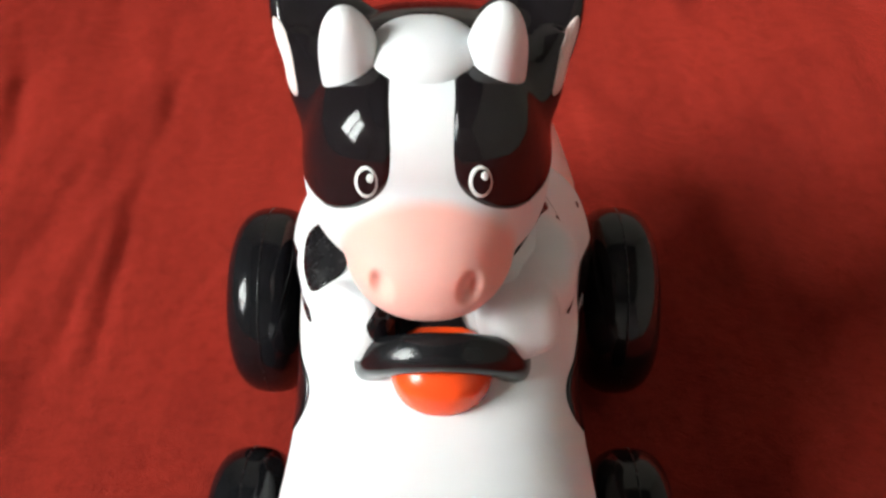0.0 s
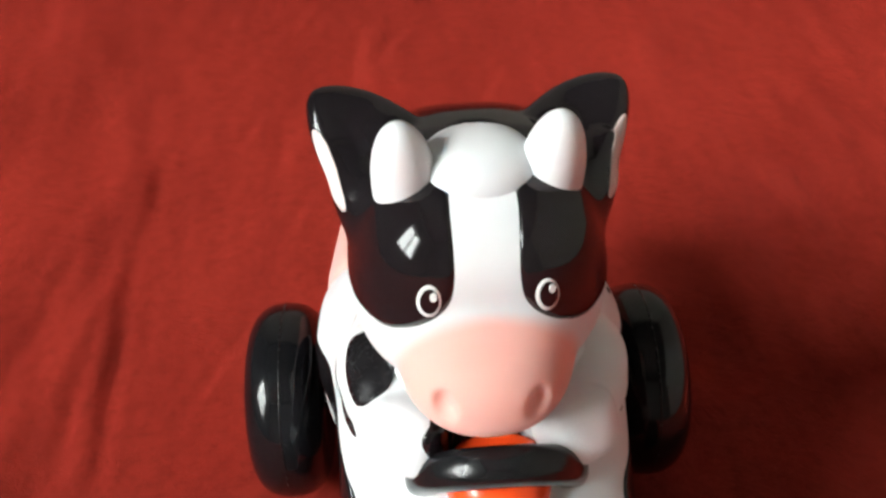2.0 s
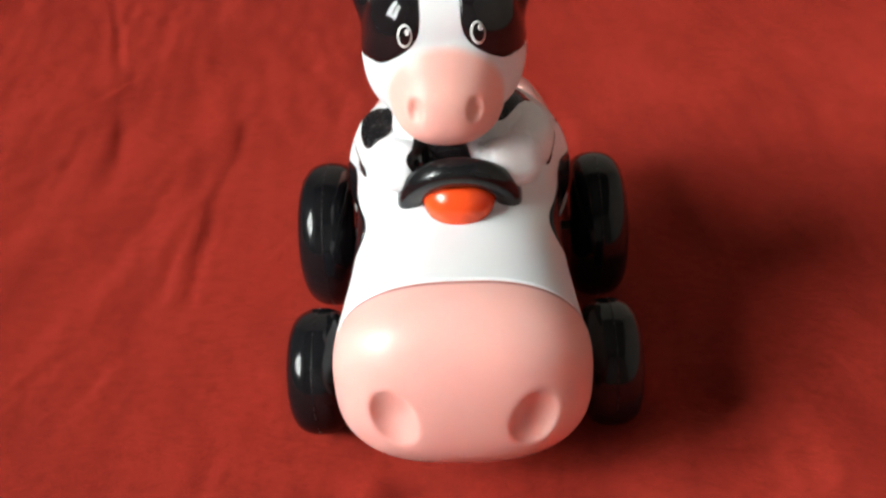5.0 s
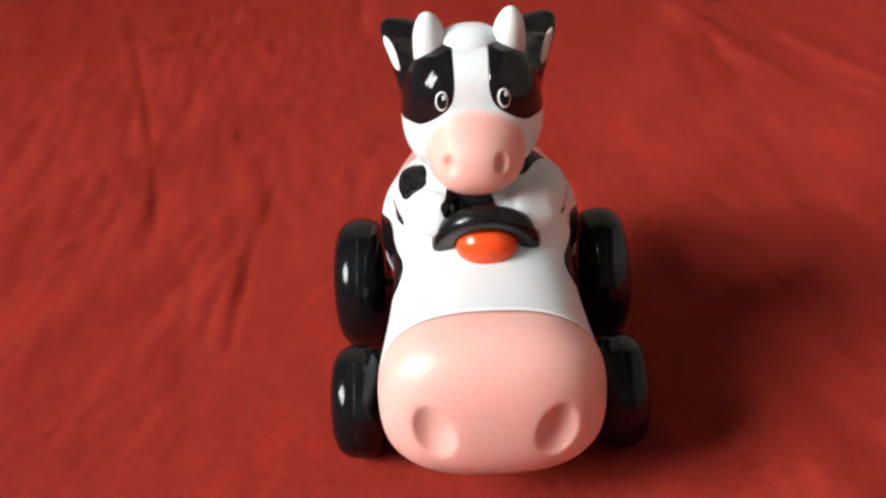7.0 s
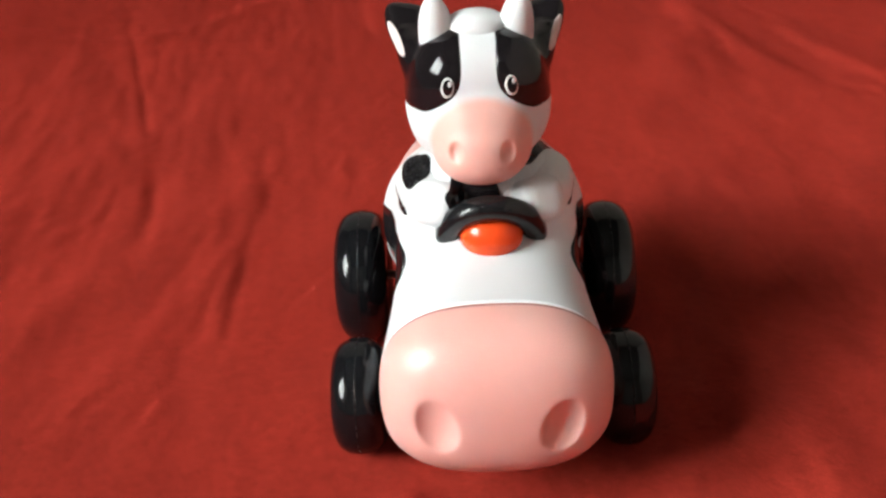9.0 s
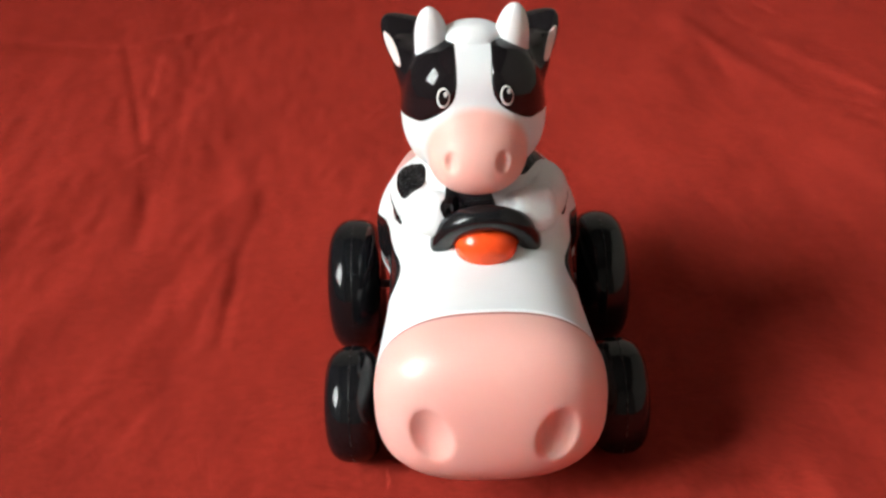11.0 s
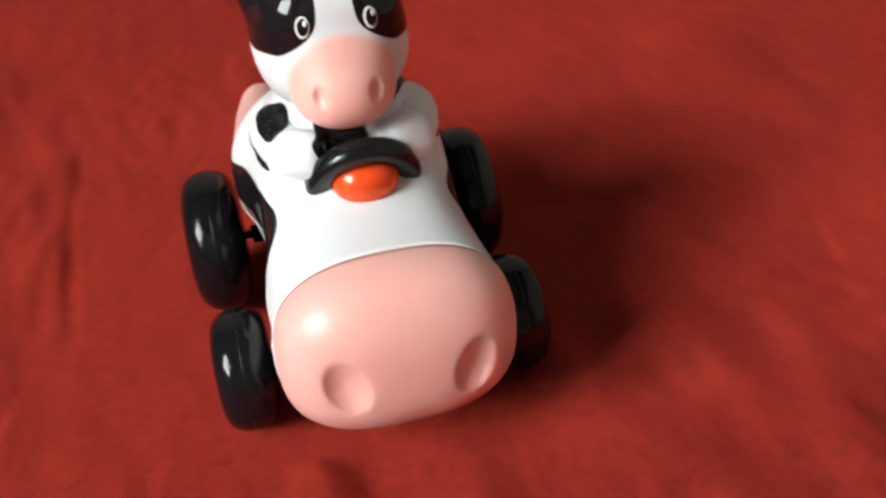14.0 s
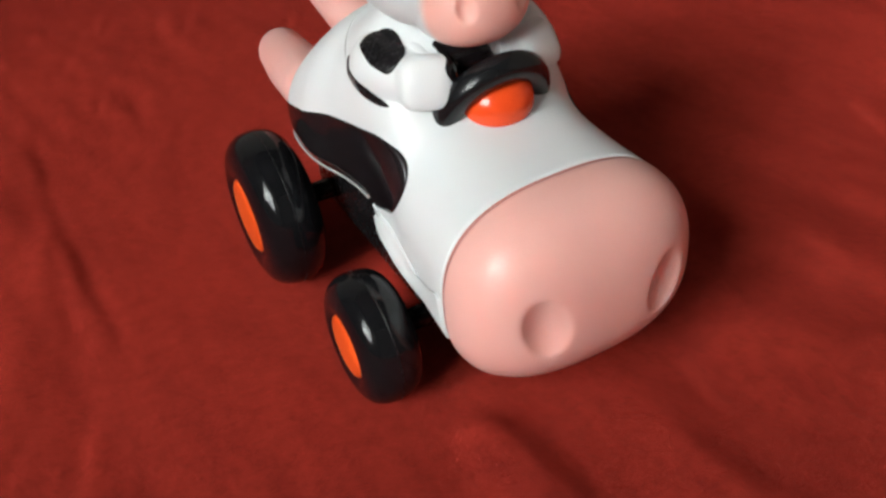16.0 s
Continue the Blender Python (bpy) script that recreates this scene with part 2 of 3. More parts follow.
def tube(points, radii, around=20, caps=5):
    """A round-ended limb along points with a radius at each."""
    pts = [Vector(p) for p in points]
    k = len(pts)
    fine = []
    steps = 8
    for i in range(k - 1):
        for s in range(steps):
            f = s / steps
            p0, p1, p2, p3 = pts[max(i - 1, 0)], pts[i], pts[i + 1], pts[min(i + 2, k - 1)]
            q = 0.5 * (2 * p1 + (p2 - p0) * f + (2 * p0 - 5 * p1 + 4 * p2 - p3) * f * f + (3 * p1 - p0 - 3 * p2 + p3) * f ** 3)
            fine.append((q, radii[i] + (radii[i + 1] - radii[i]) * (f * f * (3 - 2 * f))))
    fine.append((pts[-1], radii[-1]))
    d0 = (fine[1][0] - fine[0][0]).normalized()
    d1 = (fine[-1][0] - fine[-2][0]).normalized()
    head = [(fine[0][0] - d0 * fine[0][1] * math.cos(a), fine[0][1] * math.sin(a)) for a in (math.pi / 2 * (i + 0.15) / caps for i in range(caps))]
    tail = [(fine[-1][0] + d1 * fine[-1][1] * math.cos(a), fine[-1][1] * math.sin(a)) for a in (math.pi / 2 * (caps - i - 0.85) / caps for i in range(caps))]
    line = head + fine + tail
    up = Vector((0.3, 0.2, 1)).normalized()
    rows = []
    for i, (q, r) in enumerate(line):
        d = (line[min(i + 1, len(line) - 1)][0] - line[max(i - 1, 0)][0]).normalized()
        u = (up - d * up.dot(d)).normalized()
        w = d.cross(u)
        rows.append([q + (u * math.cos(a) + w * math.sin(a)) * r for a in (2 * math.pi * j / around for j in range(around))])
    return grid(rows, cap0=True, cap1=True)


def lathe(profile, around=56):
    """A solid of revolution about x from (x, radius) pairs."""
    rows = [[Vector((x, r * math.cos(a), r * math.sin(a))) for a in (2 * math.pi * j / around for j in range(around))] for x, r in profile]
    return grid(rows, cap0=True, cap1=True)


def box(x0, x1, y0, y1, z0, z1, bevel=0.0, segments=3):
    bm = bmesh.new()
    bmesh.ops.create_cube(bm, size=1)
    for v in bm.verts:
        v.co = Vector(((x0 + x1) / 2 + v.co.x * (x1 - x0), (y0 + y1) / 2 + v.co.y * (y1 - y0), (z0 + z1) / 2 + v.co.z * (z1 - z0)))
    if bevel:
        bmesh.ops.bevel(bm, geom=bm.edges[:], offset=bevel, segments=segments, profile=0.5, affect="EDGES")
    return bm


# ---------------------------------------------------------------- the room
def structure(name, bm, mat, label, category):
    return tagged(part(name, bm, mat, None, label, smooth=False), label, category, kind="structure")


# an added shell, never in view; its tones steer the bounced light
T = 0.14
structure("floor", box(ROOM_X0 - T, ROOM_X1 + T, ROOM_Y0 - T, ROOM_Y1 + T, FLOOR_Z - 0.1, FLOOR_Z), FLOORING, "brown wooden floor under the red cloth", "floor")
structure("ceiling", box(ROOM_X0 - T, ROOM_X1 + T, ROOM_Y0 - T, ROOM_Y1 + T, ROOM_Z, ROOM_Z + 0.1), CEILING, "unseen closing ceiling, dark to keep reflections low", "ceiling")
structure("wall_east", box(ROOM_X1, ROOM_X1 + T, ROOM_Y0, ROOM_Y1, FLOOR_Z, ROOM_Z), FILL_WALL, "unseen closing wall, beige to give fill light", "wall")
structure("wall_north", box(ROOM_X0 - T, ROOM_X1 + T, ROOM_Y1, ROOM_Y1 + T, FLOOR_Z, ROOM_Z), BOUNCE_WALL, "unseen closing wall, pale to bounce light", "wall")
structure("wall_south", box(ROOM_X0 - T, ROOM_X1 + T, ROOM_Y0 - T, ROOM_Y0, FLOOR_Z, ROOM_Z), WALL, "unseen closing wall, dark to keep reflections low", "wall")


def window_wall():
    """The wall at -x, with the window's opening cut through it."""
    bm = bmesh.new()
    for y0, y1, z0, z1 in ((ROOM_Y0, WIN_Y0, FLOOR_Z, ROOM_Z), (WIN_Y1, ROOM_Y1, FLOOR_Z, ROOM_Z), (WIN_Y0, WIN_Y1, FLOOR_Z, WIN_Z0), (WIN_Y0, WIN_Y1, WIN_Z1, ROOM_Z)):
        b2 = box(ROOM_X0 - T, ROOM_X0, y0, y1, z0, z1)
        me = bpy.data.meshes.new("tmp")
        b2.to_mesh(me)
        b2.free()
        bm.from_mesh(me)
        bpy.data.meshes.remove(me)
    bmesh.ops.remove_doubles(bm, verts=bm.verts, dist=0.0001)
    return bm


structure("wall_west", window_wall(), WALL, "dim plaster wall with a window opening", "wall")
window = tagged(new("window_1"), "white framed daylight window with one mullion", "window", kind="structure")
window.matrix_world = pose(ROOM_X0 - 0.06, (WIN_Y0 + WIN_Y1) / 2, WIN_Z0)
wy, wz = (WIN_Y1 - WIN_Y0) / 2, WIN_Z1 - WIN_Z0
for y0, y1, z0, z1 in ((-wy, -wy + 0.06, 0, wz), (wy - 0.06, wy, 0, wz), (-0.035, 0.035, 0.06, wz - 0.06), (-wy + 0.06, wy - 0.06, 0, 0.06), (-wy + 0.06, wy - 0.06, wz - 0.06, wz)):
    part("window_frame", box(-0.03, 0.03, y0, y1, z0, z1, 0.004, 2), FRAME, window, smooth=False)
part("window_sill", box(0.03, 0.12, -wy, wy, 0.0, 0.03, 0.004, 2), FRAME, window, smooth=False)
for y0, y1 in ((-wy + 0.06, -0.035), (0.035, wy - 0.06)):
    pane = part("pane", box(-0.003, 0.003, y0, y1, 0.06, wz - 0.06), GLASS, window, "clear glass pane", smooth=False)
    pane.visible_shadow = False


# ---------------------------------------------------------------- the cloth
# creases: (x0, y0, x1, y1, width, depth), soft folds likewise
CREASES = [
    (-0.252, 0.462, -0.221, 0.366, 0.0050, -0.0068), (-0.215, 0.350, -0.194, 0.286, 0.0054, -0.0084), (-0.188, 0.266, -0.167, 0.190, 0.0052, -0.0050),
    (-0.107, 0.214, -0.109, 0.164, 0.0052, -0.0046), (-0.109, 0.142, -0.105, 0.078, 0.0056, -0.0090),
    (-0.109, 0.146, -0.114, 0.128, 0.0050, -0.0022), (-0.115, 0.122, -0.118, 0.080, 0.0050, -0.0064),
    (-0.189, 0.206, -0.187, 0.174, 0.0046, -0.0050), (-0.187, 0.178, -0.200, 0.150, 0.0050, -0.0036), (-0.200, 0.152, -0.205, 0.110, 0.0056, -0.0024),
    (-0.130, 0.158, -0.137, 0.122, 0.0056, -0.0030), (-0.137, 0.126, -0.141, 0.092, 0.0056, -0.0030),
    (-0.120, 0.110, -0.132, 0.060, 0.0060, -0.0018), (-0.108, 0.402, -0.112, 0.330, 0.0070, -0.0028),
    (-0.235, 0.205, -0.255, 0.150, 0.0090, -0.0034), (0.160, 0.440, 0.150, 0.312, 0.0110, -0.0036), (0.185, 0.480, 0.178, 0.330, 0.0110, -0.0030),
    (-0.017, -0.020, -0.008, -0.072, 0.0200, -0.0062), (0.000, -0.026, 0.024, -0.070, 0.0190, -0.0062), (0.055, -0.004, 0.080, -0.064, 0.0220, -0.0100),
    (-0.040, -0.008, -0.040, -0.050, 0.0140, -0.0055), (0.131, 0.004, 0.127, -0.034, 0.0150, -0.0070),
]
FOLDS = [
    (-0.355, 0.485, -0.240, 0.475, 0.010, 0.0034), (-0.240, 0.475, -0.170, 0.550, 0.010, 0.0032), (-0.170, 0.550, -0.06, 0.585, 0.012, 0.0030), (0.178, 0.50, 0.205, 0.36, 0.011, 0.0035), (0.240, 0.44, 0.262, 0.33, 0.010, 0.0025),
    (-0.25, 0.16, -0.17, 0.30, 0.022, 0.0045), (-0.20, 0.06, -0.125, 0.20, 0.016, 0.0030),
    (-0.155, 0.02, -0.115, 0.13, 0.010, 0.0022), (0.062, -0.014, 0.100, -0.11, 0.014, 0.0050),
    (0.135, -0.02, 0.125, -0.12, 0.012, 0.0030), (-0.026, -0.030, -0.022, -0.10, 0.010, 0.0026),
    (0.018, -0.040, 0.022, -0.12, 0.009, 0.0022), (0.22, 0.20, 0.30, 0.42, 0.03, 0.004), (0.12, 0.30, 0.20, 0.55, 0.02, 0.003),
    (-0.032, -0.010, -0.022, -0.062, 0.008, 0.0026), (0.006, -0.030, 0.014, -0.074, 0.009, 0.0026), (0.044, -0.002, 0.066, -0.054, 0.012, 0.0036), (0.090, 0.010, 0.118, -0.060, 0.014, 0.0036),
]


def rise(x, y):
    """The far side of the cloth climbs beyond a slanting fold line."""
    beyond = (y - 0.462) * 0.90 - (x + 0.36) * 0.44
    side = min(1.0, max(0.0, (0.16 - x) / 0.25))
    return side * 0.34 * 0.5 * (beyond + math.sqrt(beyond * beyond + 0.0004)) if beyond < 0.22 else side * 0.0750


def cloth_height(x, y):
    z = rise(x, y)
    for x0, y0, x1, y1, w, d in CREASES + FOLDS:
        dx, dy = x1 - x0, y1 - y0
        ll = dx * dx + dy * dy
        s = ((x - x0) * dx + (y - y0) * dy) / ll
        if -0.35 < s < 1.35:
            length = math.sqrt(ll)
            across = ((x - x0) * dy - (y - y0) * dx) / length
            across += 0.14 * w * noise.noise((s * length * 55, d * 900, 3.0))
            w, d = (w * 0.55, d * 0.19) if d < 0 else (w, d)
            if abs(across) < 5 * w:
                taper = 1.0 if 0.15 < s < 0.85 else max(0.0, 1 - (max(0.15 - s, s - 0.85) / 0.45) ** 2)
                e = across / w
                # a crease has a sharper lit lip beside its valley
                z += d * taper * (math.exp(-e * e) - (0.45 * math.exp(-(e - 2.0) ** 2 / 1.6) if d < 0 else 0.0))
    far = min(1.0, max(0.0, (math.hypot(x, y - 0.03) - 0.07) / 0.1))
    z += far * (0.0045 * noise.noise((x * 7 + y * 3, y * 4, 0.3)) + (0.0016 - 0.0008 * min(1.0, max(0.0, x / 0.08))) * noise.noise((x * 30 + y * 9, y * 11 - x * 6, 4.2)))
    # fine drag lines run along y, strongest at -x and in front
    side = min(1.0, max(0.0, (-x - 0.05) / 0.06)) + 0.8 * min(1.0, max(0.0, (-y - 0.005) / 0.05))
    u = x + 0.16 * y
    z += far * (0.25 + 0.75 * min(1.0, side)) * (0.0019 * noise.noise((u * 48, y * 9, 1.7)) + 0.0011 * noise.noise((u * 120, y * 22, 5.1)))
    z += (0.25 + 0.75 * far) * 0.0008 * noise.noise((x * 90 + y * 30, y * 42, 7.7))
    under = 1.0 - min(1.0, max(0.0, (max(abs(x) / 0.06, abs(y - 0.035) / 0.065) - 0.75) / 0.25))
    return z * (1 - under)


def spaced(lo, hi, c0, c1, fine, coarse):
    out = [c0]
    while out[-1] < c1:
        out.append(out[-1] + fine)
    step = fine
    up = [out[-1]]
    while up[-1] < hi:
        step = min(coarse, step * 1.12)
        up.append(up[-1] + step)
    step, down = fine, [c0]
    while down[-1] > lo:
        step = min(coarse, step * 1.12)
        down.append(down[-1] - step)
    return down[:0:-1] + out[:-1] + up


xs = spaced(-1.2, 1.2, -0.30, 0.27, 0.0018, 0.03)
ys = spaced(-1.2, 1.3, -0.14, 0.53, 0.0024, 0.03)
nx = len(xs)
heights = np.array([[cloth_height(x, y) for x in xs] for y in ys])
gx, gy = np.meshgrid(np.array(xs), np.array(ys))
# many faint, short drag creases, leaning with the cloth's pull
rng = random.Random(41)
for k in range(260):
    cx, cy = rng.uniform(-0.46, 0.34), rng.uniform(-0.13, 0.62)
    if max(abs(cx) / 0.075, abs(cy - 0.04) / 0.085) < 1.0 or (cx > 0.05 and rng.random() < 0.6):
        continue
    a = rng.gauss(radians(78), radians(13)) if cx < 0.05 else rng.gauss(radians(108), radians(16))
    length, w, d = rng.uniform(0.006, 0.022), rng.uniform(0.0017, 0.0036), rng.uniform(0.0003, 0.0010)
    along_c = (gx - cx) * math.cos(a) + (gy - cy) * math.sin(a)
    bend = rng.uniform(-3, 3)
    e = ((gx - cx) * math.sin(a) - (gy - cy) * math.cos(a) + bend * along_c ** 2) / w
    heights += -d * np.exp(-(along_c / length) ** 2) * (np.exp(-e * e) - 0.5 * np.exp(-(e - 1.9) ** 2 / 1.5))
verts = [(float(x), float(y), float(z)) for x, y, z in zip(gx.ravel(), gy.ravel(), heights.ravel())]
faces = [(j * nx + i, j * nx + i + 1, (j + 1) * nx + i + 1, (j + 1) * nx + i) for j in range(len(ys) - 1) for i in range(nx - 1)]
me = bpy.data.meshes.new("red_cloth")
me.from_pydata(verts, [], faces)
me.polygons.foreach_set("use_smooth", [True] * len(me.polygons))
me.materials.append(CLOTH)
cloth = tagged(new("red_cloth", me), "crumpled plain red cotton cloth spread out flat", "cloth")
solid = cloth.modifiers.new("thickness", "SOLIDIFY")
solid.thickness, solid.offset = 0.0009, -1

# ---------------------------------------------------------------- the toy
toy = tagged(new("toy_car"), "white and pink plastic cow-shaped toy car with black wheels", "toy car")

# body shell: half width, top and lower edge along y
HALF = [(-0.0230, 0.0338), (-0.0100, 0.0328), (0.0060, 0.0313), (0.0200, 0.0296), (0.0320, 0.0301), (0.0460, 0.0323), (0.0600, 0.0361), (0.0720, 0.0356), (0.0840, 0.0296), (0.0920, 0.0207), (0.0965, 0.0091)]
TOP = [(-0.0230, 0.0712), (-0.0120, 0.0721), (0.0000, 0.0742), (0.0080, 0.0772), (0.0125, 0.0812), (0.0180, 0.0904), (0.0260, 0.0969), (0.0360, 0.0991), (0.0500, 0.0949), (0.0660, 0.0869), (0.0800, 0.0741), (0.0900, 0.0629), (0.0965, 0.0559)]
LOW = [(-0.0230, 0.0290), (-0.0130, 0.0308), (-0.0020, 0.0322), (0.0070, 0.0338), (0.0160, 0.0360), (0.0240, 0.0390), (0.0268, 0.0405), (0.0288, 0.0432), (0.0305, 0.0446), (0.0340, 0.0450), (0.0500, 0.0453), (0.0620, 0.0456), (0.0760, 0.0473), (0.0965, 0.0490)]
MID = [(-0.0230, 0.0435), (0.0040, 0.0444), (0.0180, 0.0502), (0.0300, 0.0550), (0.0600, 0.0565), (0.0965, 0.0520)]
POWER = [(-0.0230, 2.65), (0.0060, 2.5), (0.0260, 2.95), (0.0400, 2.45), (0.0520, 2.07), (0.0965, 2.0)]


def shell_row(y, around=128, grow=0.0):
    w, t, b, p, mid = (curve_at(k, y) for k in (HALF, TOP, LOW, POWER, MID))
    row = []
    for i in range(around):
        a = 2 * math.pi * i / around
        c, s = math.cos(a), math.sin(a)
        q = p if s > 0 else 6.0  # the sides drop almost straight to the lower edge
        z = mid + spow(s, 2 / q) * ((t - mid) if s > 0 else (mid - b))
        row.append(Vector(((w + grow) * spow(c, 2 / q), y, z + grow * s)))
    return row


def shell_mesh():
    return grid([shell_row(-0.0207 + 0.1171 * (1 - (1 - i / 140) ** 1.15)) for i in range(141)], cap0=True, cap1=True)


body = part("body", shell_mesh(), WHITE, toy, "glossy white moulded body")
SHELL = surface_of(shell_mesh)

# black side patches and the pale edge below them
PATCH = [(0.0790, 0.0568), (0.0700, 0.0602), (0.0600, 0.0629), (0.0488, 0.0657), (0.0347, 0.0683), (0.0205, 0.0710), (0.0132, 0.0698), (0.0082, 0.0666), (0.0064, 0.0620), (0.0084, 0.0562), (0.0128, 0.0514), (0.0185, 0.0486), (0.0260, 0.0464), (0.0360, 0.0462), (0.0500, 0.0466), (0.0640, 0.0473), (0.0770, 0.0494), (0.0815, 0.0524)]
for side in (-1, 1):
    part("side_patch", decal(SHELL, PATCH, lambda p, s=side: Vector((s * 0.06, p.x, p.y)), (-side, 0, 0), 0.00025, 16, 96), PATCH_BLACK, body, "glossy black painted patch")

# lower side panels with a rounded rear end, then the edge trim
PANEL = [(-0.0196, 0.0458), (-0.0100, 0.0427), (-0.0040, 0.0425), (0.0040, 0.0440), (0.0120, 0.0448), (0.0195, 0.0446), (0.0246, 0.0436), (0.0280, 0.0414), (0.0272, 0.0394), (0.0220, 0.0378), (0.0130, 0.0362), (0.0040, 0.0341), (-0.0070, 0.0326), (-0.0190, 0.0312)]
CREASE = [(-0.0200, 0.0458), (-0.0040, 0.0425), (0.0120, 0.0449), (0.0248, 0.0450), (0.0300, 0.0448)]
for side in (-1, 1):
    bm = decal(SHELL, PANEL, lambda p, s=side: Vector((s * 0.06, p.x, p.y)), (-side, 0, 0), 0.00055, 12, 140, 0.0012)
    for k, v in enumerate(bm.verts):
        if k < 12 * 140:
            crease = curve_at(CREASE, v.co.y)
            v.co.x += side * 0.0037 * min(1.0, max(0.0, (v.co.y + 0.008) / 0.030)) * min(1.0, max(0.0, (crease - v.co.z) / 0.0050))
    part("lower_panel", bm, WHITE, body, "white moulded panel with a rounded end")
for side in (-1, 1):
    line = [(side * (curve_at(HALF, y) * 0.985), y, curve_at(LOW, y) + 0.0014) for y in (0.0306, 0.036, 0.044, 0.054, 0.064, 0.074, 0.084)]
    part("edge_trim", tube(line, [0.0004] * 7, 8, 3), GREY, body, "pale grey moulded edge")

# chassis
part("chassis", box(-0.0275, 0.0275, -0.0120, 0.0860, 0.0160, 0.0500, 0.008, 4), SOFT_BLACK, toy, "satin black underbody")


# nose cap with two nostril hollows
NOSTRILS = [(-0.0169, 0.0444, -1), (0.0180, 0.0432, 1)]


def nose_shape(p):
    low = max(0.0, (0.0432 - p.z) / 0.0273)
    front = min(1.0, max(0.0, (-0.0240 - p.y) / 0.010))
    p.y += 0.0028 * low * low * front
    p.z += 0.0013 * low * front
    for nx_, nz_, way in NOSTRILS:
        e = math.hypot((p.x - nx_ - (p.z - nz_) * 0.12 * way) / 0.0062, (p.z - nz_) / 0.0093)
        if e < 1.12 and p.y < -0.024:
            k = (1 - e * e) if e < 0.95 else max(0.0, (1.12 - e) / 0.17) ** 2 * 0.0975
            p.y += 0.0029 * k
            p.z -= 0.0008 * k
    return p


def nose_mesh():
    c, r, n = Vector((0.0003, -0.0224, 0.0432)), (0.0341, 0.0215, 0.0279), 2.62
    rows = []
    for j in range(1, 91):
        e = math.pi / 2 * j / 90
        rows.append([nose_shape(super_point(c, (r[0], r[1], r[2] if math.sin(a) > 0 else 0.0273), (math.sin(e) * math.cos(a), -math.cos(e), math.sin(e) * math.sin(a)), n)) for a in (2 * math.pi * i / 220 for i in range(220))])
    rows.append([c + (Vector((p.x, -0.0220, p.z)) - c) * 0.997 for p in rows[-1]])
    rows.append([c + (Vector((p.x, -0.0218, p.z)) - c) * 0.987 for p in rows[-1]])
    rows.append([c + (Vector((p.x, -0.0217, p.z)) - c) * 0.93 for p in rows[-1]])
    return grid(rows, cap0=True, cap1=True)


NOSE_PINK = airbrushed("pink_nose_plastic", (0.88, 0.465, 0.41), (0.84, 0.50, 0.22), (-0.0204, -0.0385, 0.0548), (0.0013, 0.0020, 0.0013), 1.0, 0.2, 0.33)
nose = part("nose", nose_mesh(), NOSE_PINK, toy, "smooth pink snout with two hollows")


rim = [super_point(Vector((0.0003, -0.0224, 0.0432)), (0.0341, 0.0215, 0.0279 if math.sin(a) > 0 else 0.0273), (math.cos(a), 0, math.sin(a)), 2.62) for a in (2 * math.pi * i / 160 for i in range(160))]
mid = Vector((0.0003, 0.0, 0.0432))
# a filler ring in the recess, coloured as pink in shade
part("seam", grid([[Vector((mid.x + (p.x - mid.x) * k, y, mid.z + (p.z - mid.z) * k)) for p in rim] for y, k in ((-0.0228, 0.983), (-0.0222, 0.9905), (-0.0204, 0.9905), (-0.0196, 0.980))]), SEAM_SHADE, nose, "recessed joint, its shade coloured in as dark pink")


# wheels
def wheel_parts(thing_x, y, R, h, hub_r, side):
    w = new("wheel")
    w.parent = toy
    w.matrix_basis = pose(thing_x, y, R - 0.0004)
    prof = []
    inner = R * 0.50
    for i in range(33):
        a = math.pi * i / 32
        prof.append((-h * spow(math.cos(a), 0.85), inner + (R - inner) * spow(math.sin(a), 0.72)))
    prof = [(-h * 0.55, inner * 0.4), (-h * 0.86, inner * 0.92)] + prof[1:-1] + [(h * 0.86, inner * 0.92), (h * 0.55, inner * 0.4)]
    part("tyre", lathe(prof), TYRE, w, "glossy black plastic tyre")
    groove = [(-0.00022, R - 0.0006), (-0.00022, R + 0.00006), (0.00022, R + 0.00006), (0.00022, R - 0.0006)]
    part("moulding_line", lathe(groove), SOFT_BLACK, w)
    disc = [(h * 0.60, hub_r * 0.3), (h * 0.60, hub_r), (h * 0.90, hub_r), (h * 0.955, hub_r * 0.93), (h * 1.0, hub_r * 0.6), (h * 1.02, hub_r * 0.2)]
    part("hub", lathe([(side * a, b) for a, b in disc]), HUB, w, "orange hub disc")
    pin = [(-side * h * 0.5, 0.0015), (-side * (abs(thing_x) - 0.018), 0.0015)]
    part("axle", lathe(pin, 16), STEEL, w, "thin steel axle pin")
    sleeve = [(-side * (h + 0.0022), 0.0020), (-side * (h + 0.0024), 0.0033), (-side * (abs(thing_x) - 0.018), 0.0036)]
    part("axle_sleeve", lathe(sleeve, 20), SOFT_BLACK, w)
    return w


for side in (-1, 1):
    wheel_parts(side * 0.0466, 0.0722, 0.0257, 0.0101, 0.0122, side)
    wheel_parts(side * 0.0437, 0.0058, 0.0193, 0.0088, 0.0093, side)

# rear pink pegs
for side in (-1, 1):
    part("rear_peg", tube([(side * 0.0248, 0.0790, 0.0590), (side * 0.0228, 0.0998, 0.0562), (side * 0.0206, 0.1185, 0.0540)], [0.0092, 0.0092, 0.0084]), PINK, toy, "rounded pink peg")
part("rear_peg", tube([(0.0012, 0.0790, 0.0640), (0.0006, 0.1000, 0.0685), (0.0000, 0.1165, 0.0718)], [0.0090, 0.0088, 0.0082]), PINK, toy, "rounded pink peg")

